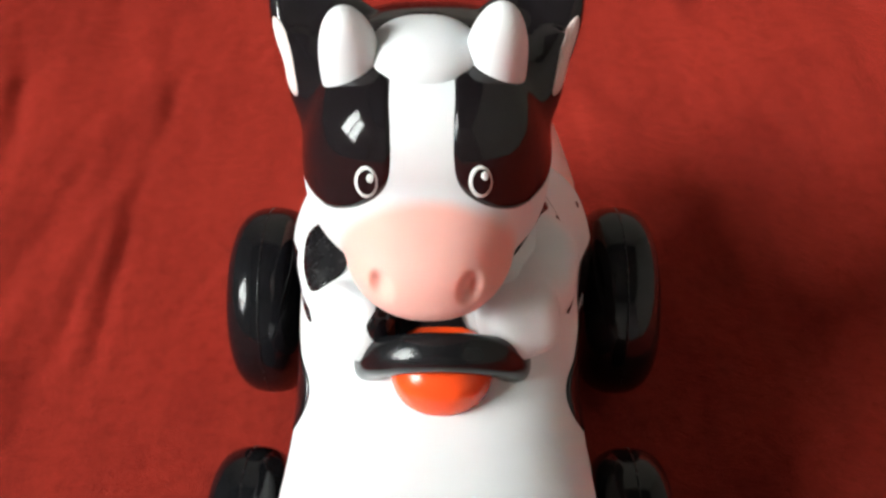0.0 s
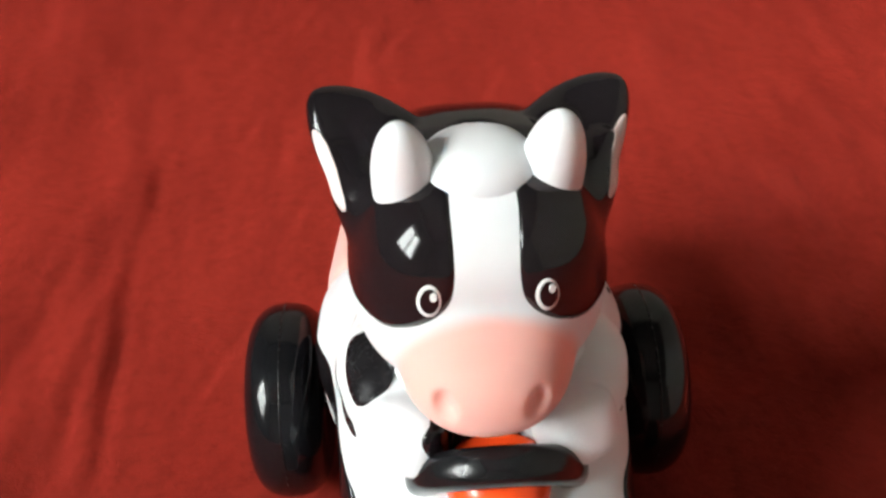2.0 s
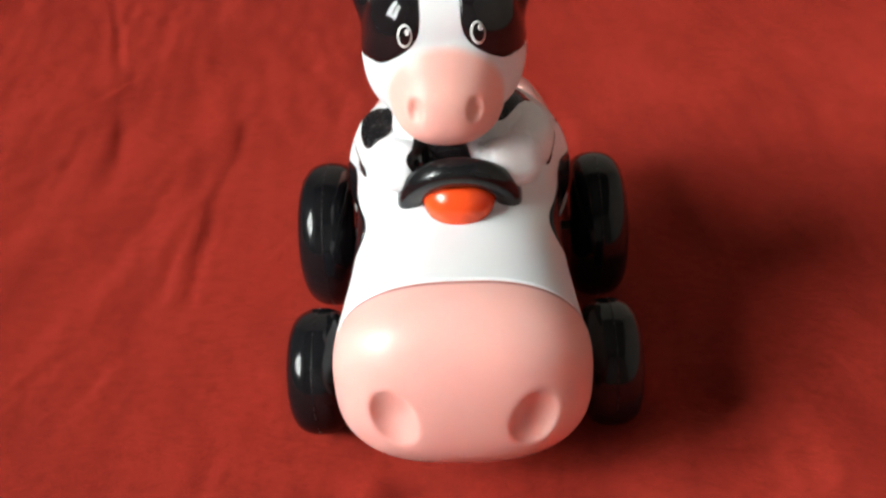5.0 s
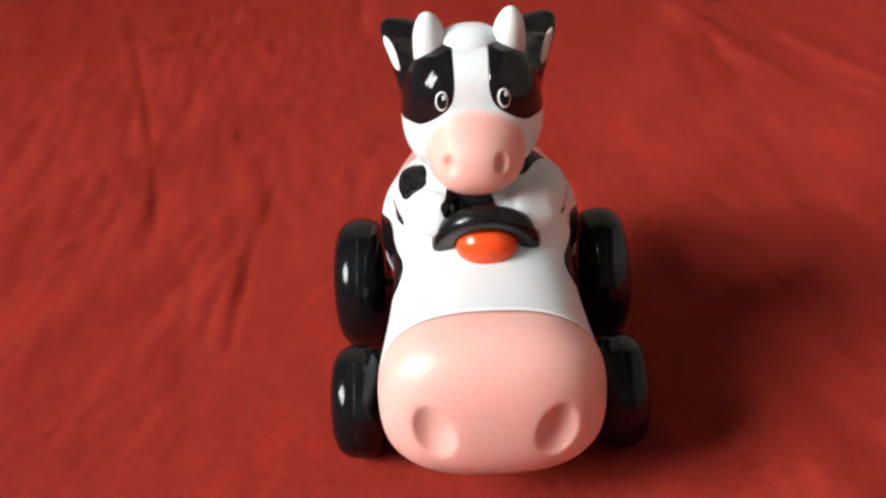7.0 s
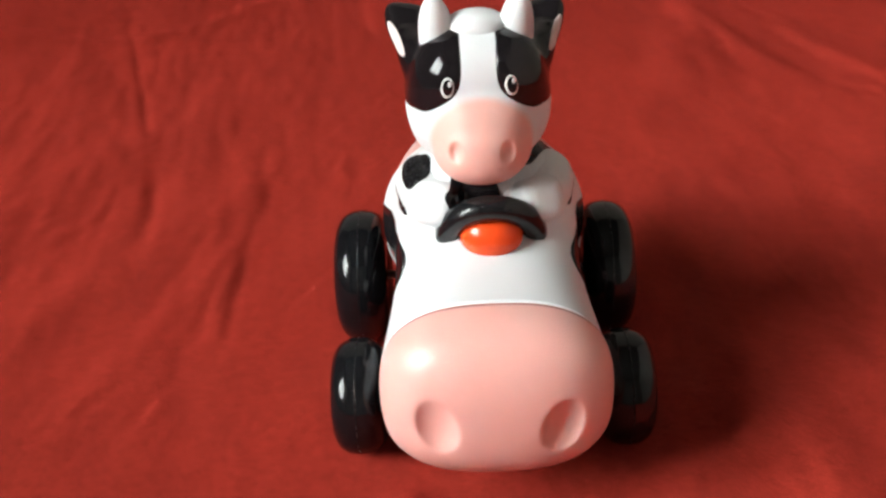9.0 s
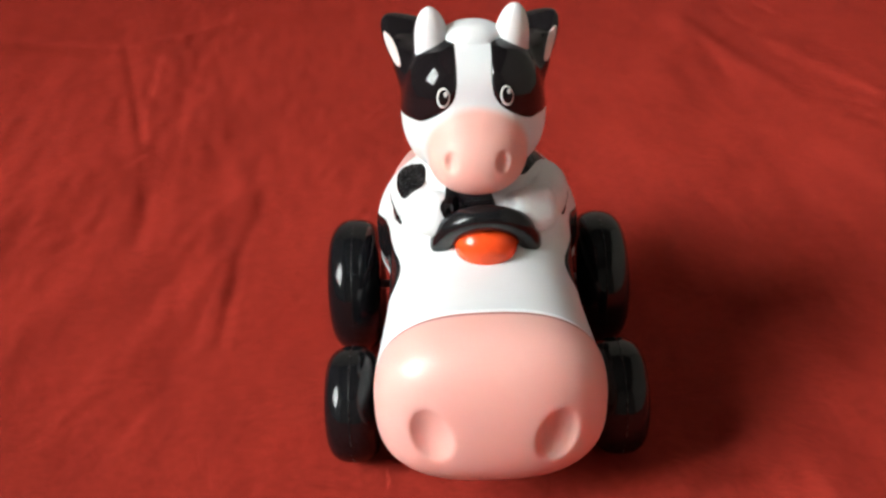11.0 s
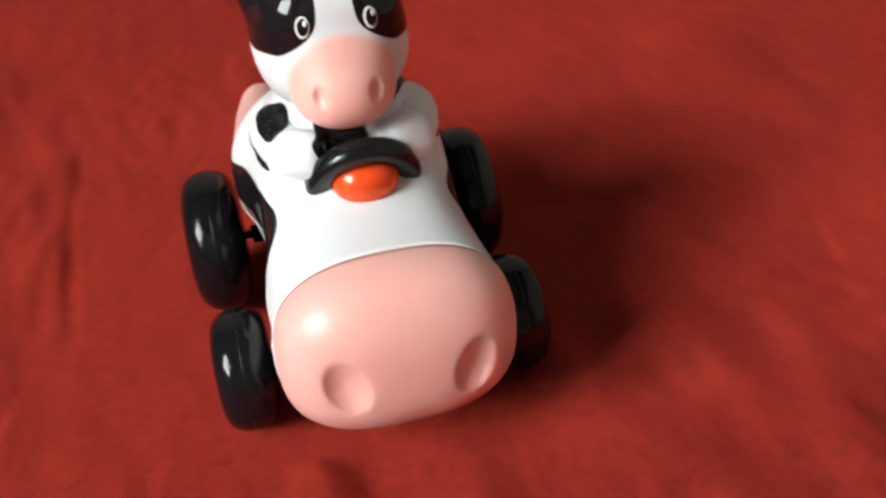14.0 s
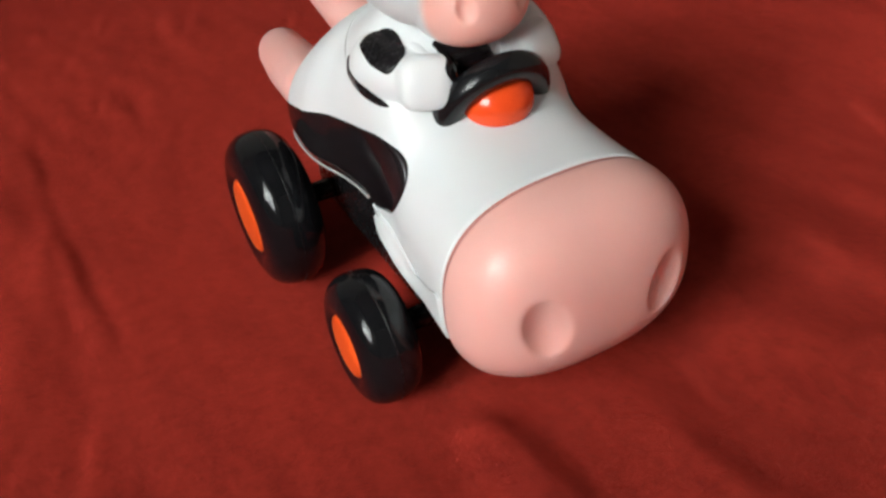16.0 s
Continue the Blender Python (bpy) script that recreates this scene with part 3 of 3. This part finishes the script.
# the seated figure: arms, spots and chest patch
def joined(*meshes):
    """Several bmeshes as one."""
    out = bmesh.new()
    for bm in meshes:
        me = bpy.data.meshes.new("tmp")
        bm.to_mesh(me)
        bm.free()
        out.from_mesh(me)
        bpy.data.meshes.remove(me)
    return out


def arm_mesh(side):
    """A full sleeve from the shoulder, ending in a blunt, squared fist."""
    fx = 0.0152 if side < 0 else 0.0156
    sleeve = tube([(side * 0.0165, 0.0385, 0.0815), (side * 0.0188, 0.0315, 0.0838), (side * (fx + 0.0032), 0.0250, 0.0838), (side * (fx + 0.0014), 0.0180, 0.0840)], [0.0088, 0.0098, 0.0088, 0.0070], 32, 8)
    fist = blob((side * fx, 0.0148, 0.0848), (0.0076, 0.0062, 0.0071), 3.4, 48, 32, Matrix.Rotation(radians(side * 26), 3, "Z") @ Matrix.Rotation(radians(-24), 3, "X"))
    return joined(sleeve, fist)


def welded(bm, voxel, rounds):
    """The outer skin of overlapping solids, melted together."""
    me = bpy.data.meshes.new("tmp")
    bm.to_mesh(me)
    bm.free()
    ob = bpy.data.objects.new("tmp", me)
    scene.collection.objects.link(ob)
    weld = ob.modifiers.new("weld", "REMESH")
    weld.mode, weld.voxel_size = "VOXEL", voxel
    ease = ob.modifiers.new("ease", "SMOOTH")
    ease.factor, ease.iterations = 0.5, rounds
    bpy.context.view_layer.update()
    out = bmesh.new()
    out.from_object(ob, bpy.context.evaluated_depsgraph_get())
    bpy.data.objects.remove(ob)
    bpy.data.meshes.remove(me)
    return out


for side in (-1, 1):
    part("arm", welded(arm_mesh(side), 0.0004, 26), WHITE, toy, "white arm with a blunt fist")
part("collar", welded(joined(blob((-0.0010, 0.0330, 0.0900), (0.0155, 0.0150, 0.0085), 2.2), blob((0.0, 0.0235, 0.0850), (0.0125, 0.0085, 0.0080), 2.2), *(tube([(k * 0.0132, 0.0310, 0.0900), (k * 0.0138, 0.0250, 0.0893), (k * 0.0130, 0.0200, 0.0870)], [0.0042, 0.0044, 0.0036]) for k in (-1, 1))), 0.0005, 8), WHITE, toy, "white chest and collar of the driver")
UPPER = surface_of(lambda: joined(shell_mesh(), welded(arm_mesh(-1), 0.0004, 26), welded(arm_mesh(1), 0.0004, 26), blob((0.0, 0.0235, 0.0850), (0.0125, 0.0085, 0.0080), 2.2)))
SPOT_A = [(-0.0252, 0.0314), (-0.0224, 0.0326), (-0.0190, 0.0312), (-0.0172, 0.0284), (-0.0168, 0.0246), (-0.0177, 0.0207), (-0.0207, 0.0184), (-0.0240, 0.0194), (-0.0258, 0.0254)]
SPOT_B = [(0.0118, 0.0228), (0.0146, 0.0232), (0.0178, 0.0285), (0.0222, 0.0400), (0.0212, 0.0432), (0.0180, 0.0400), (0.0145, 0.0302)]
for spot in (SPOT_A, SPOT_B):
    part("shoulder_spot", decal(UPPER, spot, lambda p: Vector((p.x, p.y, 0.15)), (0, 0, -1), 0.0004), SOFT_BLACK, body, "glossy black painted spot")
# one tiny flat dark dot on the shell's side at +x
part("shoulder_dot", decal(SHELL, [(0.0585 + 0.0009 * math.cos(a), 0.0740 + 0.0006 * math.sin(a)) for a in (math.pi * i / 4 for i in range(8))], lambda p: Vector((0.06, p.x, p.y)), (-1, 0, 0), 0.0002, 4, 16), SOFT_BLACK, body, "tiny dark dot")
BIB = [(-0.0122, 0.0905), (-0.0112, 0.0858), (-0.0080, 0.0800), (-0.0020, 0.0790), (0.0060, 0.0800), (0.0050, 0.0850), (0.0020, 0.0915), (-0.0050, 0.0935)]
part("bib", decal(UPPER, BIB, lambda p: Vector((p.x, -0.05, p.y)), (0, 1, 0), 0.0005), BLACK, body, "glossy black bib on the driver's chest")
# the deep gap beside each arm: its shade laid on as black
SLIT = [(0.0405, 0.0852), (0.0350, 0.0846), (0.0265, 0.0826), (0.0185, 0.0794), (0.0240, 0.0790), (0.0330, 0.0798), (0.0385, 0.0815)]
for side in (-1, 1):
    part("arm_gap_shade", decal(UPPER, SLIT, lambda p, s=side: Vector((s * 0.06, p.x + (0.002 if s > 0 else 0), p.y + (0.0005 if s > 0 else 0))), (-side, 0, 0), 0.0002, 8, 60), SOFT_BLACK, body, "black sheet standing in for the shaded gap beside the arm")
for side in (-1, 1):
    line = []
    for x, y in ((0.0268, 0.0385), (0.0250, 0.0440), (0.0218, 0.0495), (0.0175, 0.0535), (0.0120, 0.0560)):
        at, _, _, _ = SHELL.ray_cast(Vector((side * x, y, 0.15)), Vector((0, 0, -1)))
        line.append(at)
    part("panel_joint", tube(line, [0.00013] * 5, 6, 2), GREY, body, "faint moulded joint line")

# steering wheel and horn button
steer = new("steering_wheel")
steer.parent = toy
steer.matrix_basis = pose(0.0010, 0.0112, 0.0760, 31, 0, 0)
ring = []
for i in range(72):
    a = 2 * math.pi * i / 72
    low = min(1.0, max(0.0, 0.35 - math.sin(a)))
    r, flare = 0.0036 + 0.0009 * low, 0.0131 + 0.0008 * low
    ring.append([Vector(((flare + r * spow(math.cos(b), 0.75)) * math.cos(a), 1.02 * r * spow(math.sin(b), 0.8), (0.0140 + r * spow(math.cos(b), 0.75)) * math.sin(a))) for b in (2 * math.pi * j / 24 for j in range(24))])
ring.append(ring[0])
bm = grid(ring)
bmesh.ops.remove_doubles(bm, verts=bm.verts, dist=1e-6)
part("rim", bm, RING, steer, "glossy black steering wheel rim")
part("button", blob((0.0010, 0.0086, 0.0777), (0.0098, 0.0096, 0.0078), 2.15, 64, 36, None, lambda p: Vector((p.x, min(p.y, 0.0136), min(p.z, 0.0838)))), ORANGE, toy, "shiny orange dome button")

# head
HC, HR, HN = Vector((-0.0014, 0.0340, 0.1160)), (0.0222, 0.0248, 0.0216), 3.0


def head_taper(p):
    """The cheeks narrow towards the muzzle."""
    k = min(1.0, max(0.0, (0.1100 - p.z) / 0.016)) ** 1.3
    p.x = HC.x + (p.x - HC.x) * (1 - 0.06 * k - 0.13 * min(1.0, max(0.0, (p.z - 0.1140) / 0.022)))
    p.z -= 0.0040 * min(1.0, max(0.0, (p.y - 0.0350) / 0.016)) * min(1.0, max(0.0, (p.z - 0.115) / 0.02))
    return p


def on_head(az, el):
    az, el = radians(az), radians(el)
    d = (math.sin(az) * math.cos(el), -math.cos(az) * math.cos(el), math.sin(el))
    return head_taper(super_point(HC, HR, d, HN))


EAR_FRONT = [(-0.0170, 0.0290, 0.1060), (-0.0222, 0.0300, 0.1160), (-0.0248, 0.0335, 0.1245), (-0.0280, 0.0405, 0.1322), (-0.0291, 0.0458, 0.1358)]
EAR_BACK = [(-0.0020, 0.0400, 0.1240), (-0.0090, 0.0412, 0.1340), (-0.0162, 0.0470, 0.1362), (-0.0228, 0.0494, 0.1370), (-0.0280, 0.0484, 0.1372)]


def along(points, f):
    """A smooth open curve through points, f from 0 to 1."""
    k = len(points) - 1
    i = min(int(f * k), k - 1)
    s = f * k - i
    p0, p1, p2, p3 = (Vector(points[min(max(i + d, 0), k)]) for d in (-1, 0, 1, 2))
    return 0.5 * (2 * p1 + (p2 - p0) * s + (2 * p0 - 5 * p1 + 4 * p2 - p3) * s * s + (3 * p1 - p0 - 3 * p2 + p3) * s ** 3)


def ear_mesh(side):
    """A thick leaf between a front and a back edge; the ear at +x mirrors the one at -x."""
    rows = []
    for j in range(41):
        f = j / 40
        a, b = along(EAR_FRONT, f), along(EAR_BACK, f)
        c, h = (a + b) / 2, (b - a) / 2
        ahead = (along(EAR_FRONT, min(1, f + 0.03)) + along(EAR_BACK, min(1, f + 0.03)) - along(EAR_FRONT, max(0, f - 0.03)) - along(EAR_BACK, max(0, f - 0.03))).normalized()
        nrm = h.cross(ahead).normalized()
        close = math.sqrt(max(0.0, 1 - max(0.0, (f - 0.86) / 0.142) ** 2))
        th = (0.0044 - 0.0022 * f + 0.0055 * max(0.0, 1 - f / 0.55)) * close
        rows.append([c + h * (spow(math.cos(k), 0.9) * (0.55 + 0.45 * close)) + nrm * (th * math.sin(k)) for k in (2 * math.pi * i / 32 for i in range(32))])
    if side > 0:
        rows = [[Vector((2 * HC.x - p.x, p.y + 0.0006, p.z - 0.0004)) for p in row] for row in rows]
    return grid(rows, cap0=True, cap1=True)


MUZZLE_C, MUZZLE_R = Vector((-0.0009, 0.0185, 0.1048)), (0.0153, 0.0174, 0.0132)


def relax(co, tris, weight, rounds):
    """Smooths a triangle mesh where weight is above 0."""
    t = np.array(tris)
    e = np.concatenate([t[:, (0, 1)], t[:, (1, 2)], t[:, (2, 0)]])
    e = np.unique(np.sort(np.concatenate([e, e[:, ::-1]]), axis=1), axis=0)
    deg = np.bincount(e.ravel(), minlength=len(co))[:, None]
    for k in range(rounds):
        total = np.zeros_like(co)
        np.add.at(total, e[:, 0], co[e[:, 1]])
        np.add.at(total, e[:, 1], co[e[:, 0]])
        co = co + 0.6 * weight[:, None] * (total / deg - co)
    return co


def near(co, centre, radii):
    """1 at a centre, easing to 0 at the ellipsoid round it."""
    d = np.clip(1 - np.linalg.norm((co - np.array(centre)) / np.array(radii), axis=1), 0, 1)
    return np.clip(d * 1.8, 0, 1)


def skull_mesh():
    """Head, ears and muzzle, melted together, with two small nostrils pressed in."""
    bm = welded(joined(blob(HC, HR, HN, 96, 64, None, head_taper), ear_mesh(-1), ear_mesh(1), *(tube([(HC.x + k * 0.0135, 0.0270, 0.1215), (HC.x + k * 0.0178, 0.0315, 0.1265), (HC.x + k * 0.0215, 0.0375, 0.1310)], [0.0070, 0.0058, 0.0030]) for k in (-1, 1)), blob(MUZZLE_C, MUZZLE_R, 2.2, 72, 48), blob((-0.0010, 0.0205, 0.1096), (0.0168, 0.0160, 0.0146), 2.3)), 0.0005, 10)
    bmesh.ops.triangulate(bm, faces=bm.faces)
    co = np.array([tuple(v.co) for v in bm.verts])
    tris = [tuple(v.index for v in f.verts) for f in bm.faces]
    co = relax(co, tris, near(co, (-0.0010, 0.0080, 0.1150), (0.0260, 0.0200, 0.0140)), 60)
    root = sum(near(co, (HC.x + k * 0.0175, 0.0320, 0.1265), (0.0090, 0.0140, 0.0115)) for k in (-1, 1))
    co = relax(co, tris, root, 70)
    for nx_ in (-0.0086, 0.0062):
        e = np.hypot((co[:, 0] - nx_) / 0.0026, (co[:, 2] - 0.1062) / 0.0040)
        co[:, 1] += np.where((e < 1) & (co[:, 1] < 0.015), 0.0018 * (1 - e * e) ** 2, 0)
    for v, p in zip(bm.verts, co):
        v.co = p
    return bm


def inside(pts, outline):
    """Signed distance of points of the plane to a closed outline, positive inside."""
    a = np.array([tuple(p) for p in outline])
    b = np.roll(a, -1, axis=0)
    best = np.full(len(pts), 1e9)
    odd = np.zeros(len(pts), bool)
    for (ax, ay), (bx, by) in zip(a, b):
        dx, dy = bx - ax, by - ay
        f = np.clip(((pts[:, 0] - ax) * dx + (pts[:, 1] - ay) * dy) / (dx * dx + dy * dy + 1e-12), 0, 1)
        best = np.minimum(best, np.hypot(pts[:, 0] - ax - f * dx, pts[:, 1] - ay - f * dy))
        if ay != by:
            odd ^= ((ay > pts[:, 1]) != (by > pts[:, 1])) & (pts[:, 0] < ax + (pts[:, 1] - ay) * dx / dy)
    return np.where(odd, best, -best)


def split(co, nor, tris, field):
    """Cuts triangles along field = 0; the two sides as (co, nor, tris, kept rows), positive first."""
    sides = []
    for sign in (1, -1):
        c, n, out, cut = [tuple(p) for p in co], [tuple(p) for p in nor], [], {}
        for t in tris:
            keep = [v for v in t if field[v] * sign >= 0]
            if len(keep) == 3:
                out.append(tuple(t))
            elif keep:
                poly = []
                for k in range(3):
                    p, q = t[k], t[(k + 1) % 3]
                    if field[p] * sign >= 0:
                        poly.append(p)
                    if (field[p] * sign >= 0) != (field[q] * sign >= 0):
                        key = (min(p, q), max(p, q))
                        if key not in cut:
                            f = field[key[0]] / (field[key[0]] - field[key[1]])
                            cut[key] = len(c)
                            c.append(tuple(co[key[0]] * (1 - f) + co[key[1]] * f))
                            n.append(tuple(nor[key[0]] * (1 - f) + nor[key[1]] * f))
                        poly.append(cut[key])
                out.extend((poly[0], poly[k], poly[k + 1]) for k in range(1, len(poly) - 1))
        used = sorted({v for t in out for v in t})
        at = {v: k for k, v in enumerate(used)}
        sides.append((np.array([c[v] for v in used]), np.array([n[v] for v in used]), [tuple(at[v] for v in t) for t in out]))
    return sides


def skin(name, piece, mat, parent, label):
    """A piece of a split surface as one mesh that keeps the whole surface's normals."""
    co, nor, tris = piece
    me = bpy.data.meshes.new(name)
    me.from_pydata([tuple(p) for p in co], [], tris)
    me.polygons.foreach_set("use_smooth", [True] * len(me.polygons))
    me.normals_split_custom_set_from_vertices([Vector(p).normalized() for p in nor])
    me.materials.append(mat)
    ob = new(name, me)
    ob.parent = parent
    return tagged(ob, label)


FACE = [(28, 59), (19, 46), (15.2, 34.5), (14.5, 25), (16.2, 17.5), (21.5, 10.5), (30.5, 4), (40.5, -0.5), (52, -1), (75, -4), (110, -8), (150, -10), (185, -10), (185, 40), (185, 80), (150, 82), (110, 80), (75, 75), (45, 67)]
MUZ = airbrushed("sprayed_pink_muzzle", (0.87, 0.475, 0.41), (0.77, 0.785, 0.795), (-0.0010, 0.0045, 0.1050), (0.0190, 0.0175, 0.0178), 0.82, 1.00, 0.42)

bm = skull_mesh()
bmesh.ops.recalc_face_normals(bm, faces=bm.faces)
bm.normal_update()
co = np.array([tuple(v.co) for v in bm.verts])
nor = np.array([tuple(v.normal) for v in bm.verts])
tris = [tuple(v.index for v in f.verts) for f in bm.faces]
bm.free()


def black_field(co):
    """Positive where the head is painted black: both sides of the face, the ears and the nape."""
    q = (co - np.array(HC)) / np.array(HR)
    q[:, 0] /= 1 - 0.13 * np.clip((co[:, 2] - 0.1140) / 0.022, 0, 1)
    az, el = np.degrees(np.arctan2(q[:, 0], -q[:, 1])), np.degrees(np.arctan2(q[:, 2], np.hypot(q[:, 0], q[:, 1])))
    f = inside(np.stack([np.abs(az), el], 1), closed_curve(FACE, 240))
    ear = (np.abs(co[:, 0] - HC.x) - 0.0130) * 4000
    ear = np.minimum(ear, (co[:, 2] - 0.1180) * 4000)
    return np.maximum(f, np.minimum(ear, (co[:, 1] - 0.0270) * 4000))


paint = black_field(co)
lean = np.stack([black_field(co + np.eye(3)[k] * 0.0002) - paint for k in range(3)], 1)
lean -= nor * (lean * nor).sum(1)[:, None]
lean /= np.linalg.norm(lean, axis=1)[:, None] + 1e-9
# the black paint lies a little proud and ends in a rounded edge
co = co + nor * (0.0003 * (1 - np.exp(-np.clip(paint, 0, None) / 1.2)))[:, None]
dark = split(co, nor - 0.9 * np.exp(-(np.clip(paint, 0, None) / 2.2) ** 2)[:, None] * lean, tris, paint)[0]
pale = split(co, nor, tris, paint)[1]
pink, white = split(*pale, 1.12 - np.linalg.norm((pale[0] - np.array((-0.0010, 0.0045, 0.1050))) / np.array((0.0190, 0.0175, 0.0178)), axis=1))
head = skin("head", white, WHITE, toy, "white moulded cow head")
skin("muzzle", pink, MUZ, head, "pink sprayed muzzle with two nostrils")
back, front = split(*dark, np.minimum((dark[0][:, 1] - 0.0330) * 1000, (dark[0][:, 2] - 0.1210) * 1000))
for half, name, label in ((front, "face_patch", "glossy black painted side of the face"), (back, "ear", "glossy black ear")):
    for piece in split(*half, half[0][:, 0] - HC.x):
        skin(name, piece, BLACK, head, label)

whole = bmesh.new()
vs = [whole.verts.new(p) for p in co]
for t in tris:
    whole.faces.new([vs[k] for k in t])
SKULL = surface_of(lambda: whole)
part("neck", lathe([(-0.012, 0.012), (0.0, 0.0110), (0.012, 0.012)], 32), WHITE, head).matrix_basis = pose(-0.0008, 0.0350, 0.0970, 0, 90, 0)


def eye_disc(name, az, el, rx, rz, lift, mat, parent, label=""):
    """A small oval laid on the face round the direction (az, el)."""
    c = on_head(az, el)
    u = (on_head(az + 2, el) - on_head(az - 2, el)).normalized()
    v = (on_head(az, el + 2) - on_head(az, el - 2)).normalized()
    nrm = u.cross(v)
    if nrm.y > 0:
        nrm = -nrm
    rows = []
    for s, up in ((0.05, lift), (0.5, lift), (0.9, lift), (1.0, lift - 0.00005), (1.02, -0.0002)):
        row = []
        for a in (2 * math.pi * i / 32 for i in range(32)):
            p = c + u * (rx * s * math.cos(a)) + v * (rz * s * math.sin(a))
            at, _, _, _ = SKULL.ray_cast(p + nrm * 0.006, -nrm)
            row.append((at or p) + nrm * up)
        rows.append(row)
    return part(name, grid(rows, cap0=True), mat, parent, label)


for side, az in ((-1, -24.0), (1, 24.5)):
    eye = eye_disc("eye", az, 18.6, 0.0019, 0.0029, 0.00025, EYE_WHITE, head, "white oval eye ring")
    eye_disc("pupil", az + 0.3, 18.8, 0.00148, 0.0023, 0.0004, BLACK, head, "black pupil")
    eye_disc("glint", az + 1.8, 21.2, 0.00058, 0.0008, 0.00055, EYE_WHITE, head, "painted white glint")

# poll knob, horns and ear linings
part("poll", blob((-0.0014, 0.0276, 0.1350), (0.0093, 0.0086, 0.0057), 2.3), WHITE, head, "white rounded poll")


def horn_mesh(base, tip, r):
    """A blunt cone with a rounded end."""
    b, t = Vector(base), Vector(tip)
    d = (t - b).normalized()
    u = Vector((1, 0, 0)) - d * d.x
    u.normalize()
    w = d.cross(u)
    rows = []
    for j in range(25):
        s = 1 - (1 - j / 24.2) ** 1.6
        k = r * (1 - s ** 3.0) ** 0.5 * (1 - 0.12 * s)
        rows.append([b + (t - b) * s + (u * math.cos(a) + w * math.sin(a)) * k for a in (2 * math.pi * i / 32 for i in range(32))])
    return grid(rows, cap0=True, cap1=True)


for base, tip in (((-0.0126, 0.0268, 0.1305), (-0.0139, 0.0252, 0.1457)), ((0.0096, 0.0272, 0.1305), (0.0113, 0.0260, 0.1459))):
    part("horn", horn_mesh(base, tip, 0.0056), WHITE, head, "blunt white horn")


for side in (-1, 1):
    top, foot = Vector((HC.x + side * 0.0264, 0.0410, 0.1346)), Vector((HC.x + side * 0.0204, 0.0303, 0.1252))
    out = Vector((side * 0.25, -0.75, 0.60)).normalized()
    d = (foot - top).normalized()
    q = out.cross(d)
    oval = [(0.0076 * math.cos(k), 0.0014 * math.sin(k)) for k in (2 * math.pi * i / 10 for i in range(10))]
    part("ear_lining", decal(SKULL, oval, lambda p: (top + foot) / 2 + d * p.x + q * p.y + out * 0.012, -out, 0.0002, 6, 36), EAR_PINK, head, "pale pink painted ear lining")
